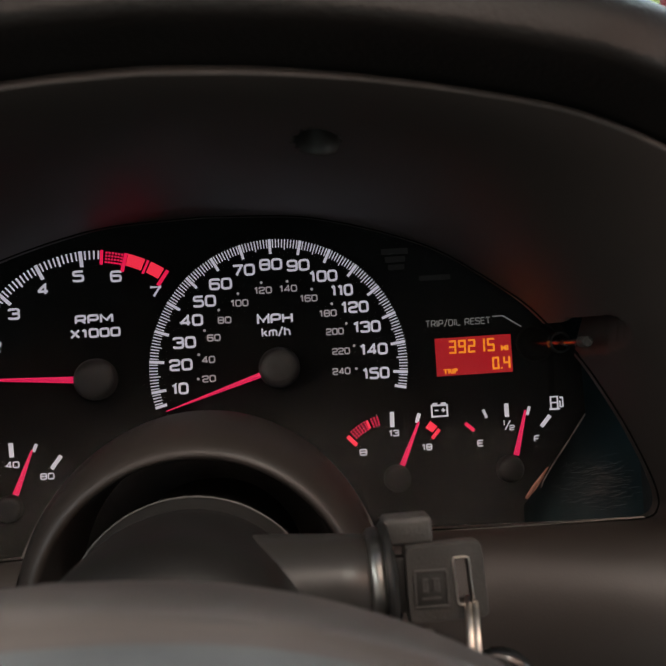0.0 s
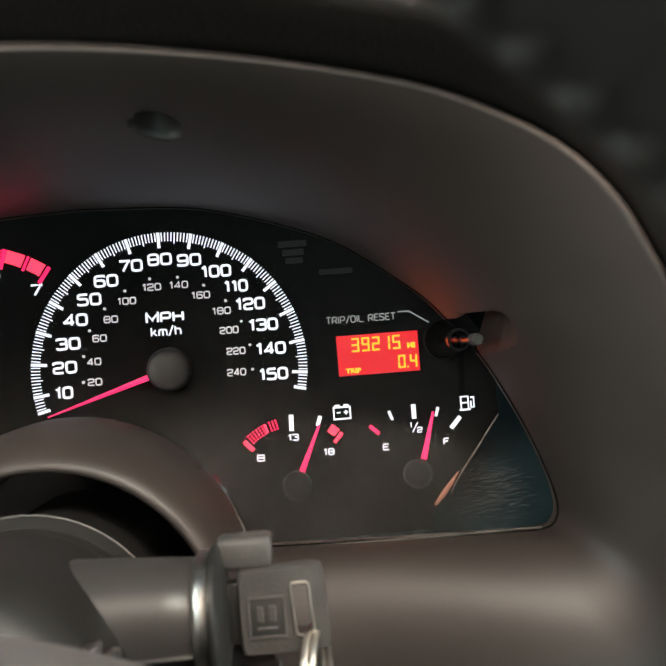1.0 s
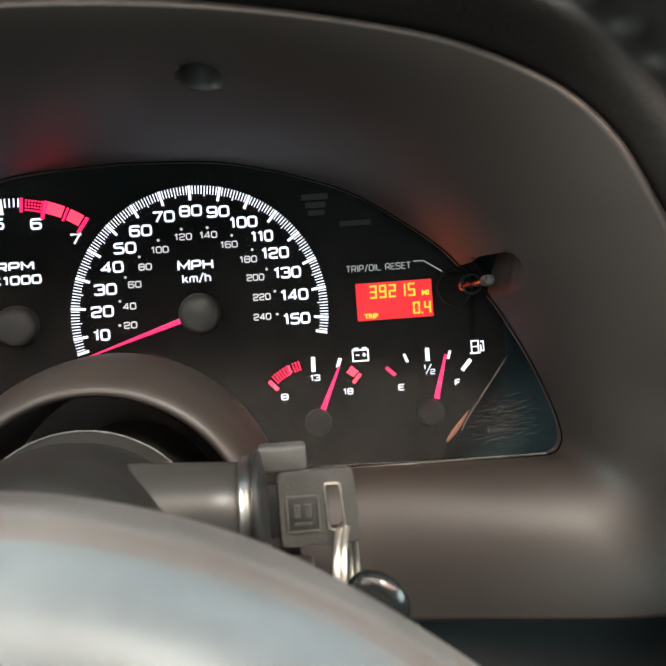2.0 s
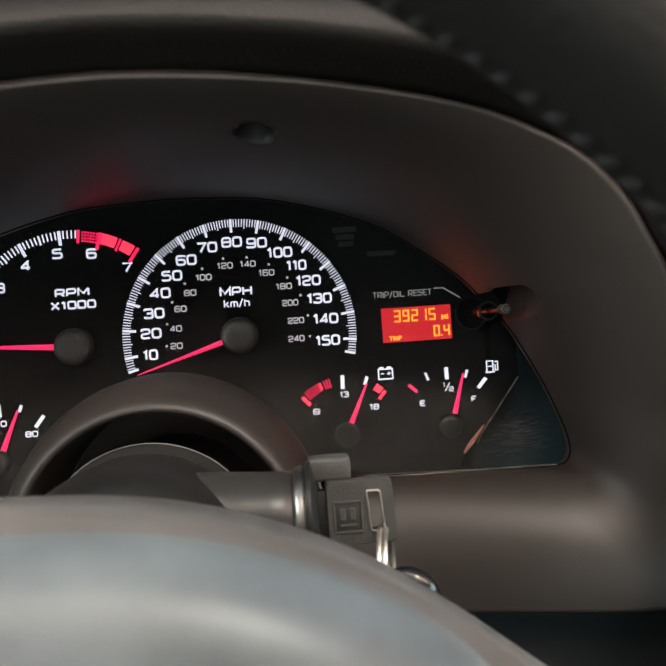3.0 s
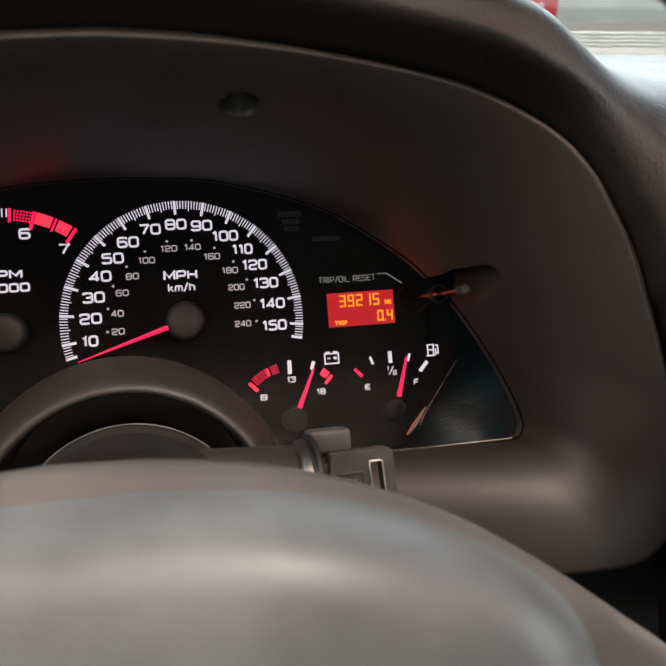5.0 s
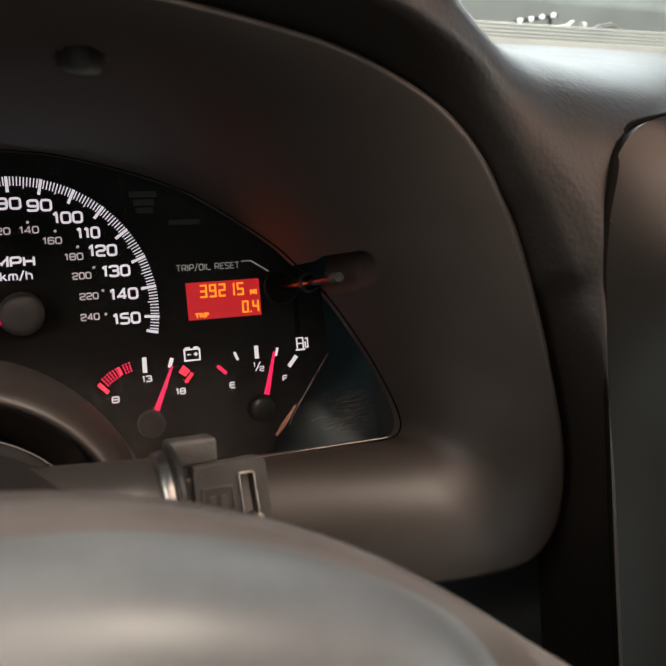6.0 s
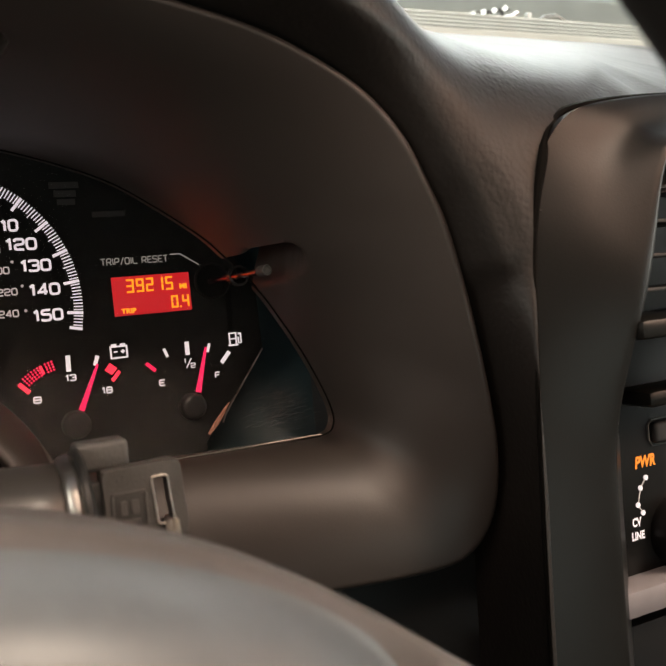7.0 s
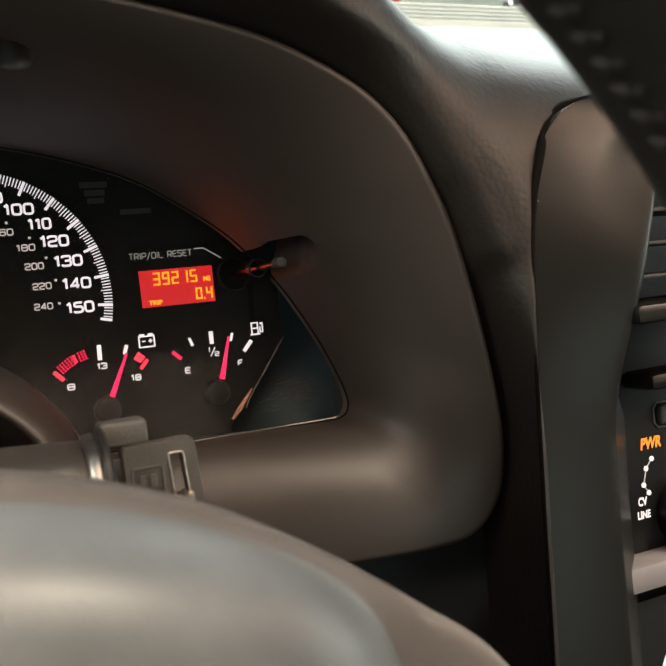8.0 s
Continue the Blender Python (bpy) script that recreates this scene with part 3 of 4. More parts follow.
minor = bmesh.new()
for k in range(1, 55):
    if k % 10:
        a = rpm_angle(k / 10)
        bar_bm(polar(TA, 5.2 if k % 5 == 0 else 5.28, a), polar(TA, 5.66, a), 0.085 if k % 5 == 0 else 0.058, 0.09 if k % 5 == 0 else 0.062, bm=minor)
tacho = part("tachometer", minor, WHITE, cluster, "tachometer scale with a glowing red zone")
for k in range(0, 6):
    tick(TA, rpm_angle(k), 4.98, 5.68, 0.15, WHITE, tacho)
for k in range(1, 8):
    c = polar(TA, 4.60, rpm_angle(k) + (2.6 if 1 < k < 7 else 2.0 if k == 1 else 0))
    lettering("numeral", str(k), (c[0] + (0.12 if k == 1 else 0), c[1]), 0.52, WHITE, tacho, 0.34 if k == 1 else 0.52, 0.105)
# red zone: dotted from 5.5, solid from 6 to 7 with gaps beside its ticks
for k in range(6):
    for r in (5.17, 5.31, 5.45, 5.59):
        c = polar(TA, r, 82.4 - 1.42 * k)
        part("red_dot", turned_bm([(0.0, -0.07), (0.048, -0.07), (0.048, -0.02)], (c[0], 0, c[1]), "Y", 8), RED, tacho)
for a0, a1 in ((72.6, 64.9), (62.1, 55.6)):
    part("red_band", outline_bm(arc_pts(TA, 5.68, a0, a1, 10) + arc_pts(TA, 5.15, a1, a0, 10), -0.07, -0.02), REDHOT, tacho)
for v, w, r0 in ((5.47, 0.12, 5.05), (6.0, 0.15, 4.85), (6.5, 0.10, 5.05), (6.97, 0.15, 4.9)):
    tick(TA, rpm_angle(v), r0, 5.69, w, RED, tacho, "red_tick")
lettering("unit_rpm", "RPM", (-7.97, 2.67), 0.43, WHITE, tacho, 1.68, 0.10)
lettering("unit_thousand", "X1000", (-7.95, 2.06), 0.43, WHITE, tacho, 2.2, 0.10)
needle((-8.7, 0.06), (-13.62, 0.37), 0.30, 0.05, -0.55, tacho)
dial_cap("cap", TA, 0.85, 0.95, tacho)


# small gauges
def bar_between(a, b, w, mat, parent, name="mark", w2=None):
    return part(name, bar_bm(a, b, w, w2 or w), mat, parent)


volt = dial_cap("voltmeter", (4.9, -5.25), 0.56, 0.5, cluster, CAPBLACK)
tagged(volt, "voltmeter with red end zones and a red needle")
VC = (4.9, -5.45)
bar_between((4.86, -2.30), (4.84, -2.98), 0.19, ICON, volt)
bar_between((6.08, -2.45), (5.93, -2.86), 0.16, ICON, volt)
bar_between((2.82, -3.25), (3.20, -3.66), 0.18, REDHOT, volt, "red_mark")
bar_between(polar(VC, 3.08, 112.7), polar(VC, 2.70, 113.2), 0.11, REDHOT, volt, "red_mark")
for ang in [128.6 - 2.66 * k for k in range(6)] + [108.9, 106.25, 103.6]:
    for j in range(4):
        c = polar(VC, 2.70 + 0.118 * j, ang)
        part("red_dot", turned_bm([(0.0, -0.07), (0.042, -0.07), (0.042, -0.02)], (c[0], 0, c[1]), "Y", 8), RED, volt)
part("red_square", outline_bm([(6.56, -2.83), (6.85, -3.09), (6.61, -3.34), (6.32, -3.12)], -0.07, -0.02), REDHOT, volt)
bar_between((6.94, -3.22), (6.59, -3.61), 0.15, REDHOT, volt, "red_mark")
lettering("numeral", "8", (3.47, -4.00), 0.30, ICON, volt, 0.34, 0.062)
lettering("numeral", "13", (4.88, -3.25), 0.30, ICON, volt, 0.48, 0.062)
lettering("numeral", "18", (6.32, -3.97), 0.30, ICON, volt, 0.48, 0.062)
needle((5.14, -4.66), (6.00, -2.80), 0.25, 0.09, -0.35, volt)

# battery sign: box outline with posts
bm = bmesh.new()
for lo, hi in (((6.62, -2.19), (7.38, -2.12)), ((6.62, -2.68), (7.38, -2.61)), ((6.62, -2.68), (6.69, -2.12)), ((7.31, -2.68), (7.38, -2.12)),
               ((6.70, -2.12), (6.92, -2.04)), ((7.08, -2.12), (7.30, -2.04)), ((6.78, -2.41), (6.94, -2.35)), ((7.08, -2.41), (7.26, -2.35)), ((7.14, -2.47), (7.20, -2.29))):
    box_bm((lo[0], -0.07, lo[1]), (hi[0], -0.02, hi[1]), bm=bm)
part("battery_sign", bm, ICON, volt)

fuel = dial_cap("fuel_gauge", (9.98, -5.2), 0.56, 0.5, cluster, CAPBLACK)
tagged(fuel, "fuel gauge with its red needle past half")
bar_between((8.12, -3.03), (8.50, -3.40), 0.15, RED, fuel, "red_mark")
bar_between((8.96, -2.48), (9.10, -2.86), 0.12, ICON, fuel)
bar_between((10.02, -2.28), (10.02, -2.88), 0.19, ICON, fuel)
bar_between((11.06, -2.48), (10.94, -2.86), 0.12, ICON, fuel)
bar_between((11.97, -2.95), (11.55, -3.42), 0.18, ICON, fuel)
lettering("letter", "E", (8.74, -3.97), 0.30, ICON, fuel, 0.30, 0.062)
lettering("letter", "F", (11.30, -3.94), 0.30, ICON, fuel, 0.27, 0.062)
lettering("numeral", "1", (9.86, -3.15), 0.24, ICON, fuel, 0.08, 0.045)
lettering("numeral", "2", (10.21, -3.37), 0.24, ICON, fuel, 0.24, 0.045)
bar_between((9.90, -3.46), (10.16, -3.04), 0.04, ICON, fuel)
needle((10.25, -4.58), (10.80, -2.62), 0.25, 0.09, -0.35, fuel)
bm = bmesh.new()
for lo, hi in (((12.02, -2.70), (12.08, -2.10)), ((12.33, -2.70), (12.39, -2.10)), ((12.02, -2.16), (12.39, -2.10)), ((12.02, -2.42), (12.39, -2.36)), ((11.97, -2.72), (12.44, -2.64)),
               ((12.44, -2.62), (12.50, -2.32)), ((12.50, -2.62), (12.62, -2.57)), ((12.57, -2.62), (12.62, -2.20)), ((12.47, -2.22), (12.62, -2.14))):
    box_bm((lo[0], -0.07, lo[1]), (hi[0], -0.02, hi[1]), bm=bm)
part("pump_sign", bm, ICON, fuel)

oil = dial_cap("oil_gauge", (-12.05, -5.34), 0.56, 0.5, cluster, CAPBLACK)
tagged(oil, "oil pressure gauge with a red needle")
bar_between((-11.88, -2.50), (-11.86, -3.12), 0.19, ICON, oil)
bar_between((-13.02, -2.72), (-12.86, -3.08), 0.12, ICON, oil)
bar_between((-9.75, -3.20), (-10.18, -3.74), 0.18, ICON, oil)
bar_between((-10.78, -2.62), (-10.92, -2.95), 0.14, ICON, oil)
bar_between((-13.95, -3.22), (-13.45, -3.62), 0.20, RED, oil, "red_mark")
bar_between((-13.72, -3.08), (-13.35, -3.40), 0.16, RED, oil, "red_mark")
lettering("numeral", "0", (-13.11, -4.12), 0.30, ICON, oil, 0.34, 0.062)
lettering("numeral", "40", (-11.85, -3.45), 0.30, ICON, oil, 0.62, 0.062)
lettering("numeral", "80", (-10.38, -4.05), 0.30, ICON, oil, 0.62, 0.062)
needle((-11.70, -4.72), (-10.90, -2.85), 0.27, 0.08, -0.35, oil)
bm = bmesh.new()
for lo, hi in (((-14.15, -2.80), (-13.65, -2.62)), ((-14.45, -2.70), (-14.15, -2.62)), ((-13.65, -2.66), (-13.40, -2.58)), ((-13.44, -2.60), (-13.38, -2.50)), ((-14.0, -2.62), (-13.9, -2.52))):
    box_bm((lo[0], -0.07, lo[1]), (hi[0], -0.02, hi[1]), bm=bm)
part("oil_can_sign", bm, ICON, oil)

# odometer display
display = part("odometer_display", outline_bm([(7.0, 0.82), (10.44, 0.82), (10.44, -0.87), (7.0, -0.87)], -0.04, 0.0), LCD, cluster, "red lit odometer display with yellow digits")
SEGS = {"0": "abcdef", "1": "bc", "2": "abged", "3": "abgcd", "4": "fgbc", "5": "afgcd", "9": "abcdfg"}


def digit(ch, x, z, w, h, parent, lean=0.02):
    t = 0.085
    bm = bmesh.new()
    lines = {"a": ((0, h), (w, h)), "b": ((w, h), (w, h / 2)), "c": ((w, h / 2), (w, 0)), "d": ((0, 0), (w, 0)), "e": ((0, 0), (0, h / 2)), "f": ((0, h / 2), (0, h)), "g": ((0, h / 2), (w, h / 2))}
    for s in SEGS[ch]:
        (a, b), (c, d) = lines[s]
        g = 0.015
        if a == c:
            b, d = (b - g, d + g) if b > d else (b + g, d - g)
            a, c = a + (t / 2 if a == 0 else -t / 2), c + (t / 2 if c == 0 else -t / 2)
        else:
            b = d = b - t / 2 if b == h else (b + t / 2 if b == 0 else b)
            a, c = a + g, c - g
        bar_bm((x + a + lean * b, z + b), (x + c + lean * d, z + d), t, t, -0.055, -0.045, bm)
    return part("digit", bm, SEG, parent)


for k, ch in enumerate("39215"):
    digit(ch, 7.60 + k * 0.435 + (0.10 if ch == "1" else 0.0) - (0.1 if ch == "1" else 0), 0.10, 0.34, 0.60, display)
writing("display_word", "MI", (10.13, 0.22), 0.24, SEG, display, width=0.34, y=-0.05, bold=0.05)
writing("display_word", "TRIP", (7.62, -0.67), 0.22, SEG, display, width=0.66, y=-0.05, bold=0.05)
digit("0", 9.52, -0.72, 0.32, 0.56, display)
digit("4", 10.02, -0.72, 0.32, 0.56, display)
part("point", outline_bm([(9.90, -0.72), (9.97, -0.72), (9.97, -0.64), (9.90, -0.64)], -0.055, -0.045), SEG, display)
lettering("display_legend", "TRIP/OIL RESET", (8.1, 1.50), 0.31, GREY, cluster, 2.95, 0.042)
bm = bar_bm((9.68, 1.66), (10.15, 1.66), 0.045, 0.045)
bar_bm((10.14, 1.66), (10.95, 1.12), 0.045, 0.045, bm=bm)
part("legend_line", bm, GREY, cluster)
# unlit warning words, too faint to read
bm = bmesh.new()
for lo, hi in (((4.86, 4.72), (6.06, 4.98)), ((5.02, 4.36), (5.92, 4.62)), ((5.12, 4.02), (5.86, 4.26)), ((6.5, 3.45), (7.9, 3.68))):
    box_bm((lo[0], -0.05, lo[1]), (hi[0], -0.02, hi[1]), bm=bm)
part("warning_sign", bm, GHOST, cluster, "unlit dark warning sign")

# trip reset knob on a stalk through the lens
knob = part("reset_knob", turned_bm([(0.16, 0.0), (0.145, -0.3), (0.14, -6.3), (0.0, -6.3)], (KNOB[0], 0.0, KNOB[1]), "Y", 24), STALK, cluster, "thin shiny stalk of the trip reset button")
part("button_cap", turned_bm([(0.14, -6.2), (0.20, -6.26), (0.215, -6.4), (0.215, -6.92), (0.19, -7.0), (0.15, -7.01), (0.12, -6.95), (0.0, -6.94)], (KNOB[0], 0.0, KNOB[1]), "Y", 28), KEYMID, knob, "small grey button cap")
part("well", turned_bm([(0.80, 0.0), (0.84, -0.30), (0.76, -0.36), (0.72, -0.02)], (KNOB[0], 0, KNOB[1]), "Y", 32), FACE, knob)
part("grommet", turned_bm([(0.30, -3.55), (0.34, -3.85), (0.44, -3.85), (0.46, -3.5)], (KNOB[0], 0, KNOB[1]), "Y", 32), GLOSSY, knob, "black grommet in the lens")

# clear lens
bm = bmesh.new()
lens_pts = OPENING + [(p[0], p[1]) for p in arc_pts(ARCH, ARCH_R, 14, 166, 30)]
front = [bm.verts.new((x, lens_y(z) + 0.10, z)) for x, z in lens_pts]
back = [bm.verts.new((x, lens_y(z) + 0.25, z)) for x, z in lens_pts]
bm.faces.new(front)
bm.faces.new(back[::-1])
for k in range(len(front)):
    j = (k + 1) % len(front)
    bm.faces.new((front[k], front[j], back[j], back[k]))
lens = part("lens", bm, LENS, cluster, "clear plastic lens with fine scratches", angle=20)
lens.visible_shadow = False
# brownish scratch strokes; their tint stands in for light reflected in the lens
rng = random.Random(11)
bm = bmesh.new()
for k in range(360):
    cx, cz = rng.gauss(11.9, 0.6), rng.gauss(-5.0, 0.45)
    if not (-6.1 < cz < -2.6 and cx < 12.9 + (-3.5 - cz) * 0.3):
        continue
    half, tilt, bow = rng.uniform(0.05, 0.38), rng.gauss(0.06, 0.12), rng.uniform(-0.12, 0.05)
    w = rng.uniform(0.0012, 0.0035)
    pts = [(cx + half * u, cz + half * u * tilt + bow * half * u * u) for u in (-1, -0.5, 0, 0.5, 1)]
    grid_bm([[(x, lens_y(z) + 0.094, z + w), (x, lens_y(z) + 0.088, z), (x, lens_y(z) + 0.094, z - w)] for x, z in pts], bm=bm)
tagged(part("scratched_patch", bm, SCRATCH, lens, "patch of fine wiping scratches, tinted with the glow they catch"), kind="stuff")
part("gasket", tube_bm([(x, lens_y(z) + 0.02, z) for x, z in OPENING], 0.055, 6), GAP, bezel, "thin black gasket round the lens")
part("lens_edge", tube_bm([(x, lens_y(-6.3) - 0.02, -6.27 - 0.02 * (x - 8) / 4) for x in (4.6, 6, 8, 10, 12, 13.2)], 0.042, 8), POLISH, cluster, "bright polished lower edge of the lens")



# ---- dash pad ----
def soft(u, w):
    """A ramp that starts softly over the width w."""
    return u if u / w > 30 else w * math.log(1 + math.exp(u / w))


def crest(x):
    """Height of the front edge of the pad: the hood over the gauges, melting into the top beside it."""
    return 6.2 + soft(11.34 - 0.0083 * (x - MID) ** 2 - 6.2, 1.0)


def pad_y(x, z, out=1.0):
    """Depth of the pad: a face that leans out over the bezel, then rolls over into the top."""
    h = crest(x)
    slope = 2.6 + 1.7 * step(6.2, 11.8, h)
    lean = (2.3 - 1.8 * step(9.0, 16.0, x)) * out
    return -13.7 - 0.3 * step(9.0, 16.0, x) - lean + slope * soft(z - h, 0.42 + 1.25 * step(11.0, 18.0, x))


# edge of the console against the pad, as (x, z) from the floor up and over to the right
POD_EDGE = [(16.65, -28), (17.3, -14), (17.45, -10.5), (17.65, -6.5), (17.85, -3), (18.1, 0.1), (18.5, 2.1), (19.15, 3.5), (20.1, 4.45), (21.3, 4.9),
            (24.0, 5.25), (28, 5.45), (36, 5.6), (90, 5.8)]


def pod_top(x):
    """Height of the console's edge over x."""
    for (a, p), (c, q) in zip(POD_EDGE, POD_EDGE[1:]):
        if x <= c:
            return p + (q - p) * max(0.0, x - a) / (c - a)
    return POD_EDGE[-1][1]


def pod_left(z):
    for (p, a), (q, c) in zip(POD_EDGE, POD_EDGE[1:]):
        if z <= c:
            return p + (q - p) * (z - a) / (c - a)
    return 36.0


def pad_row(l):
    """A strip of the pad from the bezel's lip outwards; where it meets the console it ends on the console's edge."""
    x0, z0 = l
    n = Vector(((x0 - MID) * 0.85, z0 + 5.5)).normalized()
    far, d = 6.0, 0.12
    meet = None
    while x0 > 10 and d < 6.0 and meet is None:
        x, z = x0 + n.x * d, z0 + n.y * d
        if x > 17 and z < pod_top(x):
            meet = Vector((pod_left(z), z)) if z < 3 else Vector((x, pod_top(x)))
            far = max(1.2, (meet - Vector(l)).length)
        d += 0.02
    ds = [0.12 + (far - 0.12) * (k / 23) ** 1.25 for k in range(24)] + [far * (80 / far) ** (k / 30) for k in range(1, 31)]
    row = []
    for d in ds:
        x, z = x0 + n.x * d, z0 + n.y * d
        if meet is not None and d <= far:
            u = (d / far) ** 2
            x, z = x + (meet.x - x) * u, z + (meet.y - z) * u
        elif meet is not None:
            x = max(x, meet.x) if z0 > 0.4 else meet.x
            z = pod_top(x) if z0 > 0.4 else meet.y
        elif x > 17.5:
            z = max(z, pod_top(x))
        x = min(78.0, max(-48.0, x))
        run = math.hypot(x - x0, z - z0)
        over = step(4.0, 7.0, z0)
        y = pad_y(x, z, step(0.0, 2.6 - 1.3 * over, run))
        if y > 24.4:
            # the far edge under the windscreen
            lo, hi = 5.0, z
            for _ in range(24):
                mid = (lo + hi) / 2
                lo, hi = (lo, mid) if pad_y(x, mid) > 24.4 else (mid, hi)
            z, y = lo, 24.4
        t = step(0.1 - 0.03 * over, 1.1 - 0.5 * over, run)
        yl = lip_y(z0) + 2.6 * (1 - step(0.0, 0.45, run)) + 0.2
        y = yl * (1 - t) + y * t
        if meet is not None and d <= far:
            # low down the pad comes forward beside the lip before it turns to the console
            s, low = d / far, step(2.2, 1.3, far)
            u = step(0.35, 1.0, s)
            xl, zl = x0 + 0.58 + (meet.x - x0 - 0.58) * u, z0 + (meet.y - z0) * u
            yf = lip_y(z0) + 2.4 + (pad_y(meet.x, meet.y) - lip_y(z0) - 2.4) * step(0.0, 0.85, s)
            x, z, y = x + (xl - x) * low, z + (zl - z) * low, y + (yf - y) * low
        elif meet is not None and z0 <= 0.4:
            y = row[-1].y
        row.append(Vector((x, y, z)))
    return row


span = [k for k, (x, z) in enumerate(LIP) if z > -9.0]
solid("dash_pad", grid_bm([pad_row(LIP[k]) for k in span]), PAD, "soft dark brown-grey vinyl dash pad with a hood", "dashboard", angle=80)

# side of the pad running down beside the bezel, and the knee panel behind the wheel
foot = pad_row(LIP[span[-1]])[:24]
bm = grid_bm([[(p.x + pod_left(p.z - drop) - pod_left(p.z), p.y, p.z - drop) for p in foot] for drop in (0, 0.5, 1, 1.5, 2.5, 4, 7, 12, 20)])
solid("dash_side", bm, PAD, "dark vinyl lower side of the dash pad", "dashboard", angle=80)
solid("knee_panel", box_bm((-24, -7.0, -32), (24.0, -5.0, -9.0), 0.3), DARK, "black knee panel below the instruments", "panel")


# ---- centre console ----
console = thing("centre_console", "dark grey plastic centre console with air vent and controls", "console", (24, -12, -30))
edge = smooth_curve([(x, z, 0) for x, z in POD_EDGE[:-1]], 110)
ridge = smooth_curve([(20.4, -28, 0), (20.5, -16, 0), (20.55, -13, 0), (20.6, -10, 0), (20.75, -7.0, 0), (21.0, -5.0, 0), (21.45, -3.2, 0), (21.8, -2.0, 0), (22.3, -0.4, 0), (23.1, 2.4, 0), (24.0, 3.2, 0), (28.5, 3.4, 0), (36, 3.5, 0)], 110)
rows = []
for e, m in zip(edge, ridge):
    low = step(-1.0, -8.0, m.y)                     # the flat lower cheek with its wide chamfer
    top = -15.75 + 1.0 * low
    back = Vector((m.x + 3.3 * low + 0.15, m.y, 0))
    row = [(e.x + 0.25 + 1.5 * low, -11.0, e.y), (e.x + 0.1 + 0.4 * low, -13.7, e.y)]
    for s, f in ((0.0, 0.0), (0.04, 0.07), (0.10, 0.17), (0.18, 0.30), (0.30, 0.47), (0.45, 0.65), (0.60, 0.80), (0.75, 0.91), (0.87, 0.98), (0.94, 1.0), (0.975, 0.97)):
        p = e.lerp(m, s)
        row.append((p.x, -14.25 + (top + 14.25 + min(0.85, 0.02 * max(0.0, p.y + 3.0) ** 2) * step(1.0, 0.5, s)) * f, p.y))
    for s in (0.04, 0.12, 0.3, 0.6, 0.9, 1.0):
        p = m.lerp(back, s)
        row.append((p.x, top + 0.08 + (-11.45 - top) * (s if low > 0.5 else s ** 0.8), p.y))
    rows.append(row)
part("surround", grid_bm(rows), POD, console, angle=70)
part("gap_seal", tube_bm([(p.x + 0.05, -14.36 + 0.95 * step(2.6, 5.0, p.y), p.y + 0.06 * step(2.0, 4.5, p.y)) for p in edge], [0.09 + 0.09 * step(-1.0, 3.5, p.y) for p in edge], 8), GAP, console, "dark gap round the console")
part("sill", box_bm((21.35, -15.75, -3.45), (36, -11.5, -2.75), 0.22), POD, console, "worn edge below the vent")
part("vent_back", box_bm((20.6, -10.5, -3.2), (36, -9.8, 3.6)), DARK, console)
for k in range(4):
    part("vane", box_bm((22.0, -14.2, -1.9 + k * 1.25), (36, -11.4, -1.75 + k * 1.25), 0.05), DARK, console)
part("control_face", box_bm((22.6, -11.4, -13.6), (36, -10.2, -2.9), 0.1), PANELBLACK, console, "flat black control panel")
part("upper_ledge", box_bm((24.1, -13.2, -6.4), (36, -11.2, -5.7), 0.32), POD, console)
part("shelf", box_bm((22.4, -12.7, -14.5), (36, -10.8, -13.35), 0.3), TRIM2, console, "pale worn console shelf")
part("lower_face", box_bm((22.9, -11.6, -26), (36, -10.2, -15.3), 0.1), PANELBLACK, console)

# pale ribbed moulding at the foot of the windscreen
ribs = [(24.0, 19.0), (24.0, 21.35), (24.1, 21.55)]
for k in range(4):
    z = 21.6 + 0.42 * k
    ribs += [(24.15 + 0.22 * k, z), (24.12 + 0.22 * k, z + 0.20), (24.22 + 0.22 * k, z + 0.34), (24.42 + 0.22 * k, z + 0.36), (24.42 + 0.22 * k, z + 0.41)]
ribs += [(25.1, 23.35), (25.4, 23.45), (26.2, 23.4), (26.4, 19.0)]
solid("windscreen_trim", grid_bm([[(x, y, z) for y, z in ribs] for x in range(-50, 81, 5)], closed_v=True), TRIM, "pale ribbed moulding at the foot of the windscreen", "trim", angle=30)


# ---- steering column, ignition and key ----
column = thing("steering_column", "grey-black plastic steering column shroud", "steering column", (-3, -16, -11.8))
prof = [(3.55, -3.0), (3.6, -9.9), (3.95, -10.3), (4.07, -10.5), (4.09, -10.66), (3.72, -10.72), (3.7, -11.4), (3.84, -11.6), (3.93, -12.2), (4.0, -14.0), (4.0, -15.3), (3.93, -16.1), (3.74, -16.75), (3.4, -17.2), (2.9, -17.5), (2.0, -17.75), (0.0, -17.85)]
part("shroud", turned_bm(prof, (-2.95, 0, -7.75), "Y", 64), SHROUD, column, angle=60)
LC = (-13.6, -6.08)     # axis of the lock housing (y, z)
lock_profile = [(1.70, -3.2), (1.68, -0.8), (1.63, 0.2), (1.57, 1.0), (1.54, 1.5), (1.49, 2.25), (1.43, 2.32), (1.2, 2.34)]
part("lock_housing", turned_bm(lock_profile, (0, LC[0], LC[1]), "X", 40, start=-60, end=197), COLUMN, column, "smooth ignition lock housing")
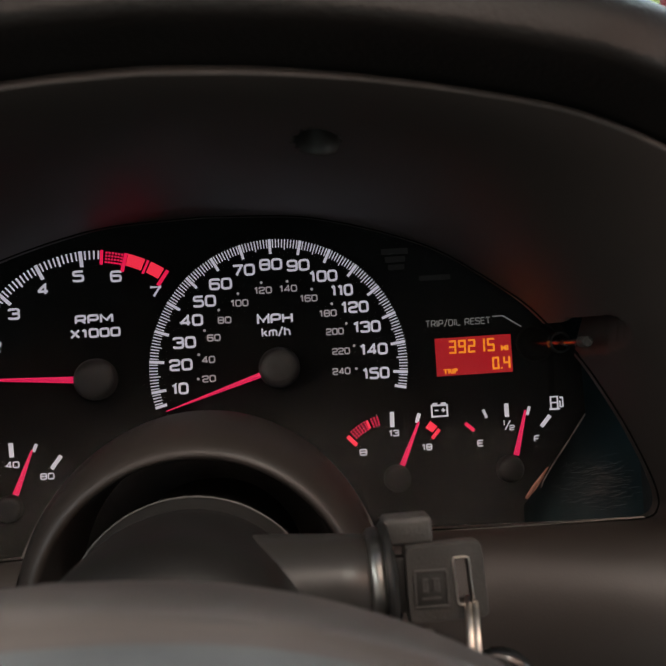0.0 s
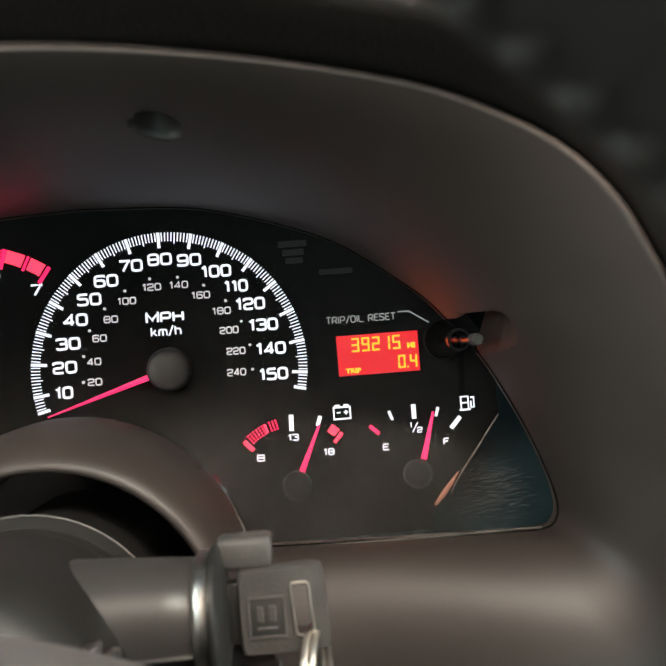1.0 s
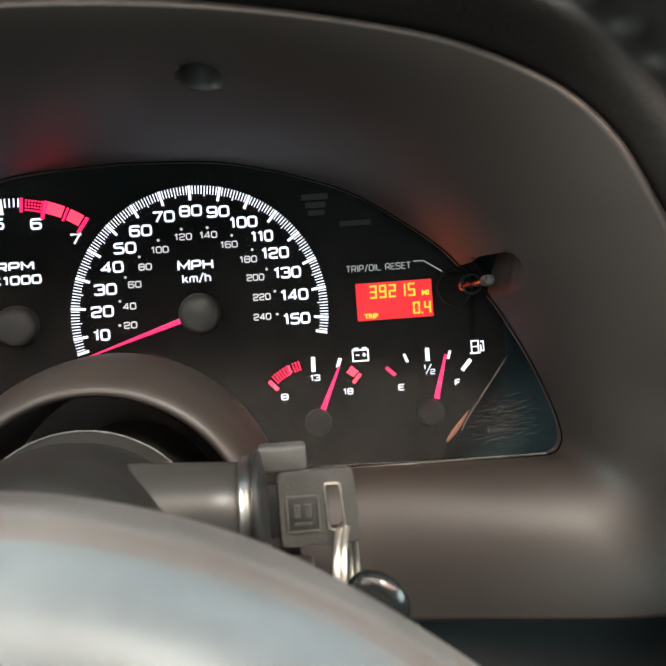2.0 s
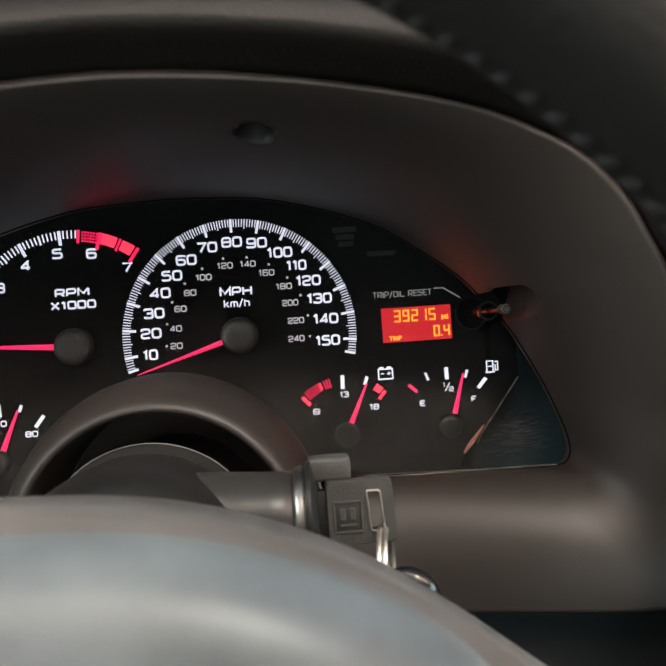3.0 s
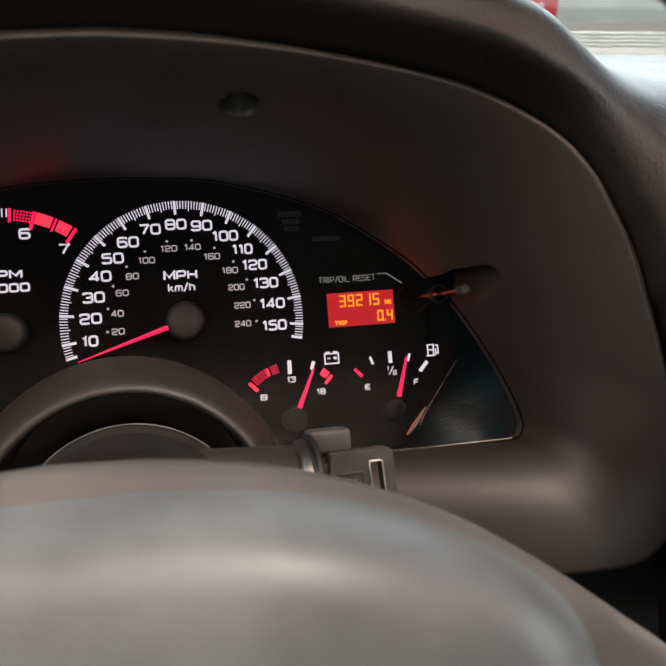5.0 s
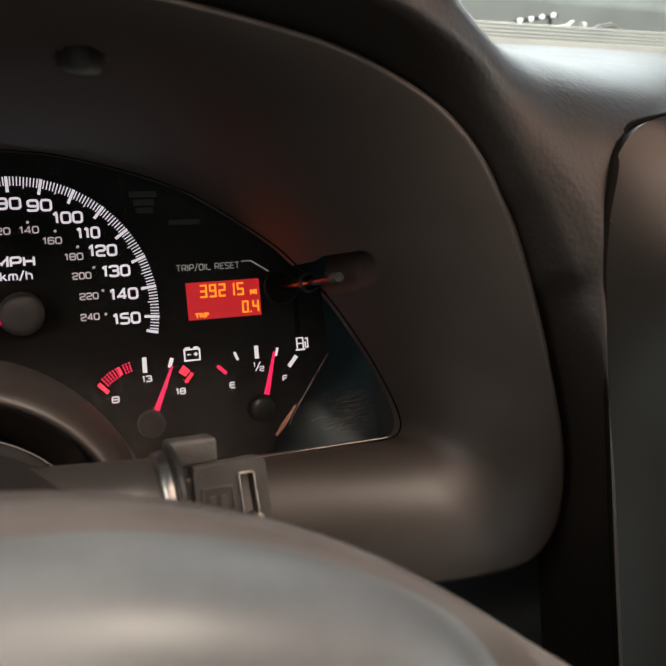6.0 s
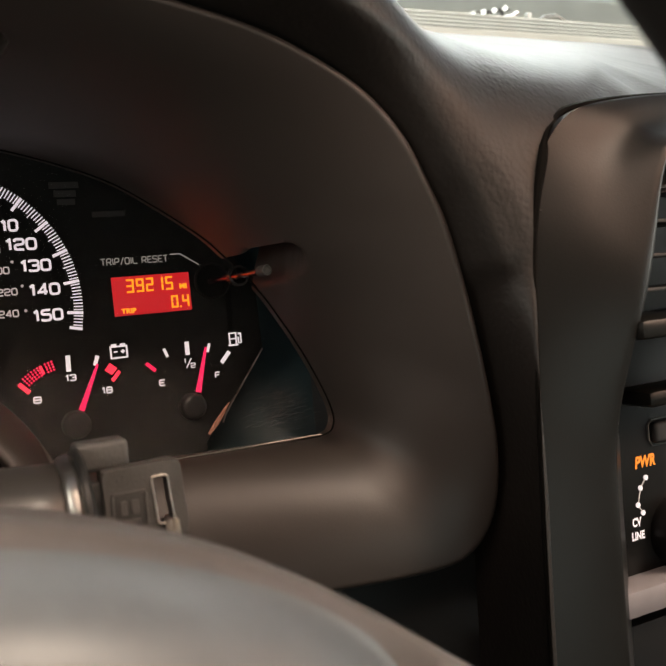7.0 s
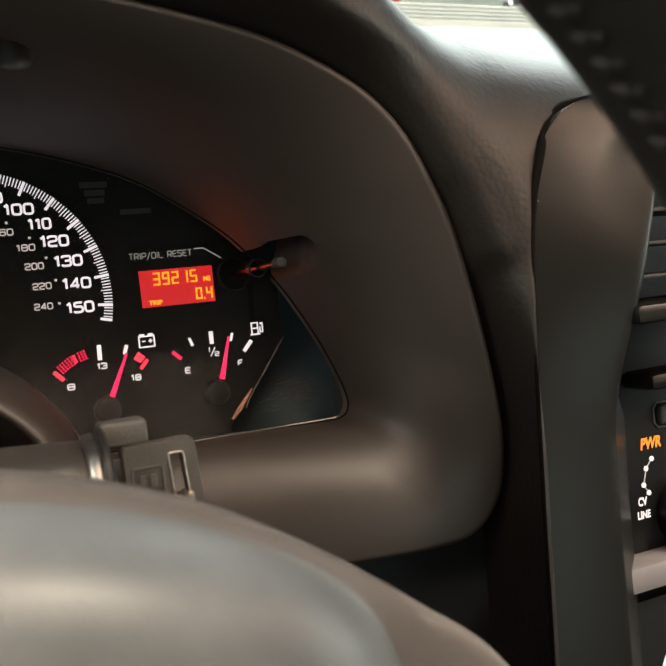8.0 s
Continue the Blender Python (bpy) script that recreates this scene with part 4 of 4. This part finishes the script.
# the shade under the overhang is put in by the darker SHROUD colour
part("shaded_lower_half", turned_bm([(rad - 0.13, x) for rad, x in lock_profile], (0, LC[0], LC[1]), "X", 40), SHROUD, column, "lower half of the shroud, coloured darker for the overhang's shade")
part("rim_edge", turned_bm([(4.03, -10.56), (4.09, -10.62), (4.12, -10.70), (4.08, -10.72)], (-2.95, 0, -7.75), "Y", 64), KEYGREY, column, "thin paler edge of the shroud")
part("latch", box_bm((0.24, -16.9, -5.76), (0.56, -16.2, -5.52), 0.08), CHROME, column, "small bare metal latch")
part("latch", box_bm((0.64, -16.8, -6.00), (0.92, -16.1, -5.76), 0.08), CHROME, column, "small bare metal latch")
part("seam", box_bm((0.55, -15.16, -6.575), (2.32, -14.9, -6.515), 0.015), KEYGREY, column, "thin paler edge along the parting line")

lock = thing("ignition_switch", "black ignition switch with a worn metal collar", "ignition switch", (2.6, LC[0], LC[1]))
part("collar", turned_bm([(1.2, 2.30), (1.5, 2.32), (1.62, 2.42), (1.66, 2.62), (1.60, 2.72), (1.45, 2.74)], (0, LC[0], LC[1]), "X", 48), COLLAR, lock, "worn bright metal collar")
part("body", turned_bm([(1.2, 2.70), (1.70, 2.72), (1.79, 2.78), (1.80, 2.88), (1.70, 2.97), (1.35, 3.02), (1.0, 3.1), (0.0, 3.1)], (0, LC[0], LC[1]), "X", 48), KEYBLACK, lock)
part("upper_wing", box_bm((2.86, -13.6, -5.02), (4.26, -12.55, -4.24), 0.14, segs=3), KEYGREY, lock, "rounded thumb wing")
part("lower_wing", box_bm((3.25, -13.7, -9.2), (4.28, -12.5, -7.65), 0.16), KEYGREY, lock, "rounded thumb wing")

key = thing("car_key", "worn black-headed car key in the ignition", "key", (3.4, LC[0], -6.2))
key.matrix_basis = key.matrix_basis @ Matrix.Translation((-0.0013, 0, 0.0020))


def key_head():
    """The square head with its slot for the ring."""
    bm = bmesh.new()
    outer = smooth_curve([(3.50, -5.30, 0), (3.62, -5.18, 0), (4.5, -5.16, 0), (5.45, -5.14, 0), (5.66, -5.3, 0), (5.72, -6.2, 0), (5.76, -7.05, 0), (5.6, -7.25, 0), (4.6, -7.26, 0), (3.68, -7.28, 0), (3.52, -7.1, 0), (3.5, -6.2, 0)], 48, True)
    hole = smooth_curve([(4.83, -5.60, 0), (4.9, -5.54, 0), (5.2, -5.54, 0), (5.27, -5.62, 0), (5.30, -6.2, 0), (5.34, -6.75, 0), (5.28, -6.84, 0), (4.98, -6.84, 0), (4.9, -6.76, 0), (4.86, -6.2, 0)], 48, True)
    # line both loops up by angle round the slot's middle
    mid = Vector((5.07, -6.2, 0))
    ang = lambda p: math.atan2(p.y - mid.y, p.x - mid.x)
    outer.sort(key=ang)
    hole.sort(key=ang)
    y0, y1 = -13.95, -13.35
    rows = []
    for y, k, pull in ((y0, outer, 0.06), (y0 + 0.06, outer, 0.0), (y1 - 0.06, outer, 0.0), (y1, outer, 0.06), (y1, hole, 0.0), (y0 + 0.05, hole, 0.0), (y0, hole, -0.03)):
        rows.append([Vector((p.x + (mid.x - p.x) * pull * 0.5, y, p.y + (mid.y - p.y) * pull * 0.5)) for p in k])
    return grid_bm(rows, closed_u=True, closed_v=True)


part("head", key_head(), KEYGREY, key, "square black rubber head", angle=35)
part("slot_rim", tube_bm([(p.x, -13.97, p.y) for p in smooth_curve([(4.83, -5.60, 0), (4.9, -5.54, 0), (5.2, -5.54, 0), (5.27, -5.62, 0), (5.30, -6.2, 0), (5.34, -6.75, 0), (5.28, -6.84, 0), (4.98, -6.84, 0), (4.9, -6.76, 0), (4.86, -6.2, 0)], 40, True)], 0.035, 8, True), BRASS, key, "brass edge of the ring slot")
part("neck", box_bm((2.9, -13.86, -7.0), (3.6, -13.4, -5.45), 0.1), KEYBLACK, key, "dark neck of the key")
emblem = part("emblem", box_bm((3.74, -13.965, -6.84), (4.62, -13.90, -5.84), 0.02), KEYMID, key, "dark square emblem with raised bars")
for lo, hi in (((3.72, -5.90), (4.64, -5.82)), ((3.72, -6.88), (4.64, -6.80)), ((3.70, -6.80), (3.77, -5.90)), ((4.59, -6.80), (4.66, -5.90)), ((3.92, -6.66), (4.44, -6.58)), ((3.92, -6.44), (4.10, -6.06)), ((4.22, -6.44), (4.42, -6.06))):
    part("bar", box_bm((lo[0], -14.0, lo[1]), (hi[0], -13.93, hi[1]), 0.015, segs=1), KEYGREY, emblem)

ring = thing("key_ring", "steel split ring hanging from the key", "key ring", (5.1, -13.6, -9.2))
circ = []
for k in range(64):
    a = 2 * math.pi * k / 64
    circ.append((5.20 - 0.26 * math.cos(a), -13.70 - 1.35 * math.cos(a), -8.05 + 1.42 * math.sin(a)))
for dx in (-0.10, 0.09):
    part("coil", tube_bm([(x + dx, y, z) for x, y, z in circ], 0.10, 8, True), BRASS, ring, "worn brassy steel coil")

fob = thing("key_fob", "glossy black key fob on the ring", "key fob", (6.0, -14, -9.6))
bm = bmesh.new()
bmesh.ops.create_uvsphere(bm, u_segments=32, v_segments=16, radius=1.0)
for v in bm.verts:
    p = Vector((v.co.x * 0.95, v.co.y * 0.55, v.co.z * 1.25))
    p.rotate(Euler((0, radians(-50), 0)))
    v.co = p * 0.8 + Vector((6.0, -13.9, -8.75))
FOBM = material("fob_gloss", (0.012, 0.013, 0.013), 0.2, vary=0.1)
part("shell", bm, FOBM, fob)
part("loop", tube_bm([(5.75 + 0.35 * math.cos(a), -14.1, -8.85 + 0.28 * math.sin(a)) for a in [2 * math.pi * k / 24 for k in range(24)]], 0.07, 8, True), CHROME, fob)
tag = thing("key_tag", "small white key tag below the fob", "key tag", (7.0, -14.2, -10.6))
part("band", box_bm((6.05, -14.37, -9.72), (7.08, -14.18, -9.42), 0.04), KEYBLACK, tag, "dark band of the tag")
part("card", box_bm((6.05, -14.35, -11.0), (7.05, -14.2, -9.72), 0.05), material("white_card", (0.75, 0.75, 0.73), 0.5), tag)


# ---- steering wheel ----
WX, WY, WZ, WR = -4.35, -30.1, -9.4, 17.5
wheel = thing("steering_wheel", "black leather-wrapped steering wheel with stitched rim", "steering wheel", (WX, WY, WZ))
rows = []
for k in range(144):
    a = 2 * math.pi * k / 144
    row = []
    for q in range(28):
        b = 2 * math.pi * q / 28
        rr = 1.45 + 0.03 * math.sin(7 * a + 2 * b)
        # a shallow seam along the inner side of the rim
        seam = -0.10 * math.exp(-((b - math.pi) / 0.12) ** 2)
        row.append((WX + (WR + (rr + seam) * math.cos(b)) * math.cos(a), WY + (rr + seam) * 1.05 * math.sin(b), WZ + (WR + (rr + seam) * math.cos(b)) * math.sin(a)))
    rows.append(row)
rim = part("rim", grid_bm(rows, True, True), LEATHER, wheel, "black leather rim", angle=180)


def stitch_mesh():
    bm = tube_bm([(0, -0.24, 0), (0.05, -0.13, 0.02), (0.07, 0, 0.03), (0.05, 0.13, 0.02), (0, 0.24, 0)], [0.035, 0.07, 0.085, 0.07, 0.035], 6)
    return mesh_of("stitch", bm, THREAD)


STITCH = stitch_mesh()
for k in range(124):
    a = radians(-15 + 195 * k / 124)
    ob = part("stitch", STITCH, THREAD, rim)
    rin = WR - 1.40
    ob.matrix_basis = Matrix.Translation(Vector((WX + rin * math.cos(a), WY, WZ + rin * math.sin(a))) * CM) @ Matrix.Rotation(-a + math.pi / 2, 4, "Y") @ Matrix.Rotation(radians(24), 4, "Z")

# hub cover: a bevelled outer shell and the domed airbag pad in it
HUB = [(0, -3.24), (2.3, -3.37), (4.3, -3.68), (6.3, -4.26), (8.3, -5.14), (10.3, -6.42), (12.3, -7.98), (13.9, -9.35), (15.0, -11.2), (14.7, -12.8), (12.0, -14.8), (8.0, -17.2), (5.0, -19.5), (0, -20.4)]
COVER = [(0, -3.80), (2.2, -3.84), (4.3, -4.08), (6.3, -4.63), (8.3, -5.50), (9.9, -6.50), (10.9, -7.60), (11.4, -8.85), (11.5, -10.0), (11.2, -11.6), (9.6, -14.0), (7.0, -16.6), (4.4, -18.4), (0, -19.2)]
HC = (WX, -11.6)


def hub_outline(points):
    half = smooth_curve([(x, z, 0) for x, z in points], 70)
    return [(WX + p.x, p.y) for p in half] + [(WX - p.x, p.y) for p in half[-2:0:-1]]


SHELL_OUT, COVER_OUT = hub_outline(HUB), hub_outline(COVER)


def hub_ring(outline, inset, y):
    """A ring of the hub at depth y, drawn in by about inset centimetres."""
    s = 1 - inset / 8.7
    return [(HC[0] + (x - HC[0]) * s, y, HC[1] + (z - HC[1]) * s) for x, z in outline]


def flange_ring(f, y):
    """A ring on the sloping flange, a share f of the way from the shell's edge to the cover."""
    return [(a[0] + (b[0] - a[0]) * f, y, a[1] + (b[1] - a[1]) * f) for a, b in zip(SHELL_OUT, COVER_OUT)]


shell = [hub_ring(SHELL_OUT, d, y) for d, y in ((1.8, -17.70), (1.1, -18.70), (0.62, -19.50), (0.34, -20.30), (0.17, -21.10), (0.06, -21.90), (0.015, -22.50), (0.0, -22.85), (0.02, -23.02), (0.07, -23.13), (0.14, -23.18))]
shell += [flange_ring(f, y) for f, y in ((0.3, -23.22), (0.5, -23.27), (0.7, -23.33), (0.85, -23.39), (1.0, -23.46))]
part("hub_shell", grid_bm(shell, closed_v=True), FLANGE, wheel, "smooth grey-black hub shell with a rounded edge", angle=70)
dome = [hub_ring(COVER_OUT, d, y) for d, y in ((0.0, -23.46), (0.06, -23.52), (0.14, -23.64), (0.24, -23.82), (0.37, -24.06), (0.55, -24.34), (0.82, -24.63), (1.2, -24.91), (1.8, -25.17), (2.7, -25.40), (4.0, -25.57), (5.5, -25.69), (7.2, -25.76), (8.5, -25.78))]
part("airbag_pad", grid_bm(dome, closed_v=True), HUBPAD, wheel, "domed airbag cover", angle=70)
for s in (1, -1):
    bm = grid_bm([[(WX + s * x, y, z + dz) for y, dz in ((-23.3, 1.3), (-24.3, 1.0), (-24.7, 0), (-24.3, -1.4), (-23.3, -1.8), (-22.5, 0))] for x, z in ((10.5, -12.0), (13, -11.8), (15, -11.4), (17.6, -11.0))], closed_v=True)
    for v in bm.verts:
        v.co.y -= 5.5 * step(12, 17.5, abs(v.co.x - WX))
    part("spoke", bm, LEATHER, wheel, angle=60)


# ---- console controls ----
def printed(name, body, c, h, mat, y, w, parent, shear=0.0):
    return writing(name, body, c, h, mat, parent, width=w, y=y, shear=shear, bold=0.045)


printed("power_sign", "PWR", (25.35, -8.85), 0.5, AMBER, -11.43, 1.15, console, 0.2)
printed("scale_word", "CV", (24.64, -11.24), 0.38, ICON, -11.43, 0.50, console)
printed("scale_word", "LINE", (24.66, -11.80), 0.34, ICON, -11.43, 0.70, console)
prev = None
for c in ((25.32, -9.53), (24.98, -9.90), (24.78, -10.57), (25.02, -10.93)):
    part("dot", turned_bm([(0.0, -0.05), (0.11, -0.05), (0.11, 0.0)], (c[0], -11.4, c[1]), "Y", 16), ICON, console)
    if prev:
        part("dot_line", bar_bm(prev, c, 0.05, 0.05, -11.44, -11.41), GREY, console)
    prev = c
dial = part("control_knob", turned_bm([(1.5, 0.0), (1.48, -0.9), (1.35, -1.3), (1.1, -1.4), (0.0, -1.4)], (26.85, -11.4, -12.0), "Y", 40), PANELBLACK, console, "round black control knob")
button = part("push_button", box_bm((25.75, -11.75, -8.2), (27.9, -11.3, -7.3), 0.2, segs=3), DARK, console, "small black push button")
part("button_rim", tube_bm([(x, -11.42, z) for x, z in [(25.85, -8.28), (25.66, -8.05), (25.66, -7.45), (25.85, -7.22), (28.0, -7.22), (28.0, -8.28)]], 0.05, 6, True), KEYGREY, button, "worn pale button rim")
ring_pts = arc_pts((26.8, -19.2), 2.3, 60, 200, 24)
ring_in = arc_pts((26.8, -19.2), 2.1, 200, 60, 24)
part("dial_arc", outline_bm(ring_pts + ring_in, -11.66, -11.61), ICON, console, "white printed dial arc")
part("control_knob", turned_bm([(1.7, 0.0), (1.68, -0.9), (1.5, -1.3), (0.0, -1.4)], (26.8, -11.6, -19.2), "Y", 40), PANELBLACK, console, "round black control knob")


# ---- cabin round the camera and the world outside ----
WORLD = Matrix.Translation((0, 0, 0.85))


def car_box(name, lo, hi, mat, label, category="panel", bevel=0.5):
    return solid(name, box_bm(lo, hi, bevel), mat, label, category, m=WORLD)


car_box("cabin_floor", (-66, -190, -62), (118, 40, -58), LINER, "dark carpeted cabin floor", "floor")
# roof openings are assumed, out of view, to let the overhead lamps in
bm = box_bm((-58, -190, 46), (110, -53, 49), 0.5)
for lo, hi in (((-58, -53, 46), (32, -48, 49)), ((-58, -48, 46), (-32, -22, 49)), ((24, -48, 46), (32, -22, 49)), ((97, -53, 46), (110, -14, 49)), ((32, -27, 46), (97, -14, 49)), ((-58, -22, 46), (32, -14, 49)), ((-58, -14, 46), (110, -12, 49))):
    box_bm(lo, hi, 0.3, bm=bm)
solid("ceiling", bm, LINER, "grey cloth cabin ceiling with assumed openings for the overhead lamps", "ceiling", m=WORLD)
car_box("wall_driver_door", (-66, -130, -60), (-60, 40, 8), LINER, "dark driver's door trim", "door")
car_box("wall_passenger_door", (112, -130, -60), (118, 40, 8), LINER, "dark passenger door trim", "door")
bm = box_bm((-66, -196, -60), (118, -190, 4), 0.5)
box_bm((-66, -196, 38), (118, -190, 46), 0.5, bm=bm)
solid("wall_rear", bm, LINER, "dark rear cabin wall under a wide rear window", "wall", m=WORLD)
car_box("wall_rear_left", (-66, -190, -60), (-60, -130, 46), LINER, "dark rear side lining", "wall")
car_box("wall_rear_right", (112, -190, -60), (118, -130, 46), LINER, "dark rear side lining", "wall")
car_box("firewall", (-60, 36, -60), (112, 40, 10), DARK, "dark bulkhead under the windscreen", "wall")
# windscreen pillars
for s, name in ((-60, "pillar_left"), (114, "pillar_right")):
    bm = tube_bm([(s, 38, 8), (s * 0.98 + 0.5, 15, 27), (s * 0.95 + 1, -12, 47)], 3.2, 12)
    solid(name, bm, LINER, "dark windscreen pillar", "pillar", m=WORLD)
bm = bmesh.new()
low = [bm.verts.new(p) for p in ((-58, 36, 10), (112, 36, 10), (108, -12, 46.5), (-54, -12, 46.5))]
top = [bm.verts.new((v.co.x, v.co.y + 0.3, v.co.z + 0.4)) for v in low]
bm.faces.new(low)
bm.faces.new(top[::-1])
for k in range(4):
    bm.faces.new((low[k], low[(k + 1) % 4], top[(k + 1) % 4], top[k]))
pane = solid("window_1", bm, PANE, "clear raked windscreen glass", "windscreen", m=WORLD, angle=1)
pane.visible_shadow = False

bm = bmesh.new()
bmesh.ops.create_grid(bm, x_segments=8, y_segments=8, size=20000)
solid("ground", bm, PAVE, "pale grey concrete ground", "ground", m=Matrix.Translation((0, 0, -0.05)))

def parked_car(label, paint, x0, y0, turn=0.0):
    """A car seen from its side: body, wheels, side windows, door seams and sill."""
    m = WORLD @ Matrix.Translation((x0 * CM, y0 * CM, 0)) @ Matrix.Rotation(radians(turn), 4, "Z")
    car = thing("parked_car", label, "car", (0, 90, -85), m=m)
    prof = [(-210, -58), (-212, -20), (-206, 2), (-190, 14), (-120, 20), (-75, 26), (-35, 52), (0, 60), (70, 60), (120, 44), (160, 26), (200, 22), (212, 6), (214, -30), (208, -58)]
    rows = []
    for yy, s in ((0, 0.90), (2, 0.95), (6, 0.985), (14, 1.0), (166, 1.0), (174, 0.985), (178, 0.95), (180, 0.90)):
        rows.append([(x * s, yy, -10 + (z + 10) * s) for x, z in prof])
    bm = grid_bm(rows, closed_v=True)
    bm.verts.ensure_lookup_table()
    n = len(prof)
    bm.faces.new(bm.verts[:n])
    bm.faces.new(bm.verts[-n:][::-1])
    part("body", bm, paint, car, angle=30)
    for wx in (-132, 136):
        w = part("wheel", turned_bm([(0.0, -1), (19, -1), (21, 1), (31, 1), (33, 4), (33, 20), (0, 20)], (wx, -1, -52), "Y", 36), DARK, car)
        part("rim", turned_bm([(0.0, -2.5), (17, -1.5), (19, 0.5)], (wx, -1, -52), "Y", 24), CHROME, w)
    part("side_window", outline_bm([(-60, 26), (-30, 45), (5, 50), (5, 26)], -0.6, 0.4), FACE, car)
    part("side_window", outline_bm([(9, 26), (9, 50), (62, 49), (112, 26)], -0.6, 0.4), FACE, car)
    part("door_seam", box_bm((-66, -0.8, -40), (-65.2, 0.6, 24)), DARK, car)
    part("door_seam", box_bm((7, -0.8, -40), (7.8, 0.6, 24)), DARK, car)
    part("wing_seam", bar_bm((37.0, 0.0), (29.0, 12.0), 0.7, 0.7, -0.4, 0.3), DARK, car)
    part("side_moulding", box_bm((37.0, -1.2, -2.2), (150, 0.4, 1.2), 0.4), DARK, car, "dark side moulding")
    part("sill_trim", box_bm((-100, -1.5, -58), (102, 1, -48), 0.5), DARK, car)
    part("door_handle", box_bm((-12, -2.5, 12), (2, 0, 15), 0.6), paint, car)
    return car


parked_car("lime green car parked in front of the windscreen", LIME, -95, 215)


def tool_chest(x0, y0, w, d):
    """A wheeled chest of drawers on a pale plinth."""
    m = WORLD @ Matrix.Translation((x0 * CM, y0 * CM, -0.90))
    chest = thing("tool_chest", "red enamelled tool chest on a pale plinth", "tool chest", (w / 2, d / 2, 0), m=m)
    part("plinth", box_bm((2, 2, 8), (w - 2, d - 2, 40), 1.0), PALEPAINT, chest, "pale grey plinth")
    part("body", box_bm((0, 0, 40), (w, d, 118), 1.5), REDPAINT, chest)
    for k in range(4):
        drawer = part("drawer", box_bm((3, -1.2, 44 + 18 * k), (w - 3, 1.0, 60 + 18 * k), 0.6), REDPAINT, chest)
        part("pull", box_bm((w * 0.25, -3.0, 55 + 18 * k), (w * 0.75, -1.0, 57.5 + 18 * k), 0.4), PALEPAINT, drawer, "pale metal drawer pull")
    for x in (8, w - 8):
        for y in (8, d - 8):
            part("castor", turned_bm([(0.0, -2), (4, -2), (4, 2), (0.0, 2)], (x, y, 4), "X", 20), DARK, chest)
    return chest


tool_chest(286, 600, 56, 50)
solid("building_wall", box_bm((-2500, 1500, -95), (2500, 1540, 420), 2.0), WALLM, "long pale grey rendered building wall", "wall", m=WORLD)
LAMP0, LAMPD = (255, 307, 134), (4.25, -3.2, 0.0)
light_bar = thing("light_bar", "row of small white lamps on a low rail outside", "lamp", (263, 333, 64))
for k in range(1, 5):
    part("lamp", turned_bm([(0.0, -1.0), (0.6, -0.8), (0.95, -0.2), (1.0, 0.5), (0.7, 1.0), (0.0, 1.1)], (LAMP0[0] + LAMPD[0] * k, LAMP0[1] + LAMPD[1] * k, LAMP0[2] + LAMPD[2] * k), "Y", 20), LEDS, light_bar)
part("rail", tube_bm([(LAMP0[0] + LAMPD[0] * k, LAMP0[1] + LAMPD[1] * k + 2, LAMP0[2] + LAMPD[2] * k) for k in (0.4, 1, 2, 3, 4.6)], 0.7, 8), DARK, light_bar)
for k in (1, 4):
    x, y, z = (LAMP0[q] + LAMPD[q] * k for q in range(3))
    part("post", tube_bm([(x, y + 2, z), (x, y + 2 + 0.4226 * 76, z - 0.9063 * 76)], 0.8, 8), DARK, light_bar)

wiper = thing("windscreen_wiper", "dark windscreen wiper resting at the foot of the glass", "wiper", (60, 29, 24.2))
# wiper grey is lightened: haze of the windscreen is mixed into the colour
HAZEGREY = material("wiper_grey_with_haze", (0.14, 0.155, 0.15), 0.6, vary=0.2, vary_scale=40)
part("arm", tube_bm([(57.0, 29, 24.5), (58.2, 29, 25.1), (59.6, 29, 25.35), (61, 29, 24.9), (66, 29, 24.6), (76, 29, 24.4)], [0.25, 0.45, 0.45, 0.3, 0.25, 0.2], 8), HAZEGREY, wiper)
part("blade", bar_bm((64.5, 24.6), (77, 25.1), 0.25, 0.6, 29.2, 29.6), HAZEGREY, wiper, "thin grey rubber blade")
nozzle = thing("washer_nozzle", "bright chromed washer nozzle below the windscreen", "washer nozzle", (54.5, 29, 24.4))
part("body", tube_bm([(52.4, 29, 24.75), (53.2, 29, 24.85), (54.2, 29, 25.05), (55.0, 29, 25.6)], [0.25, 0.32, 0.32, 0.2], 10), CHROME, nozzle)
part("tip", box_bm((55.9, 28.7, 24.9), (56.5, 29.3, 25.6), 0.15), PALEPAINT, nozzle)
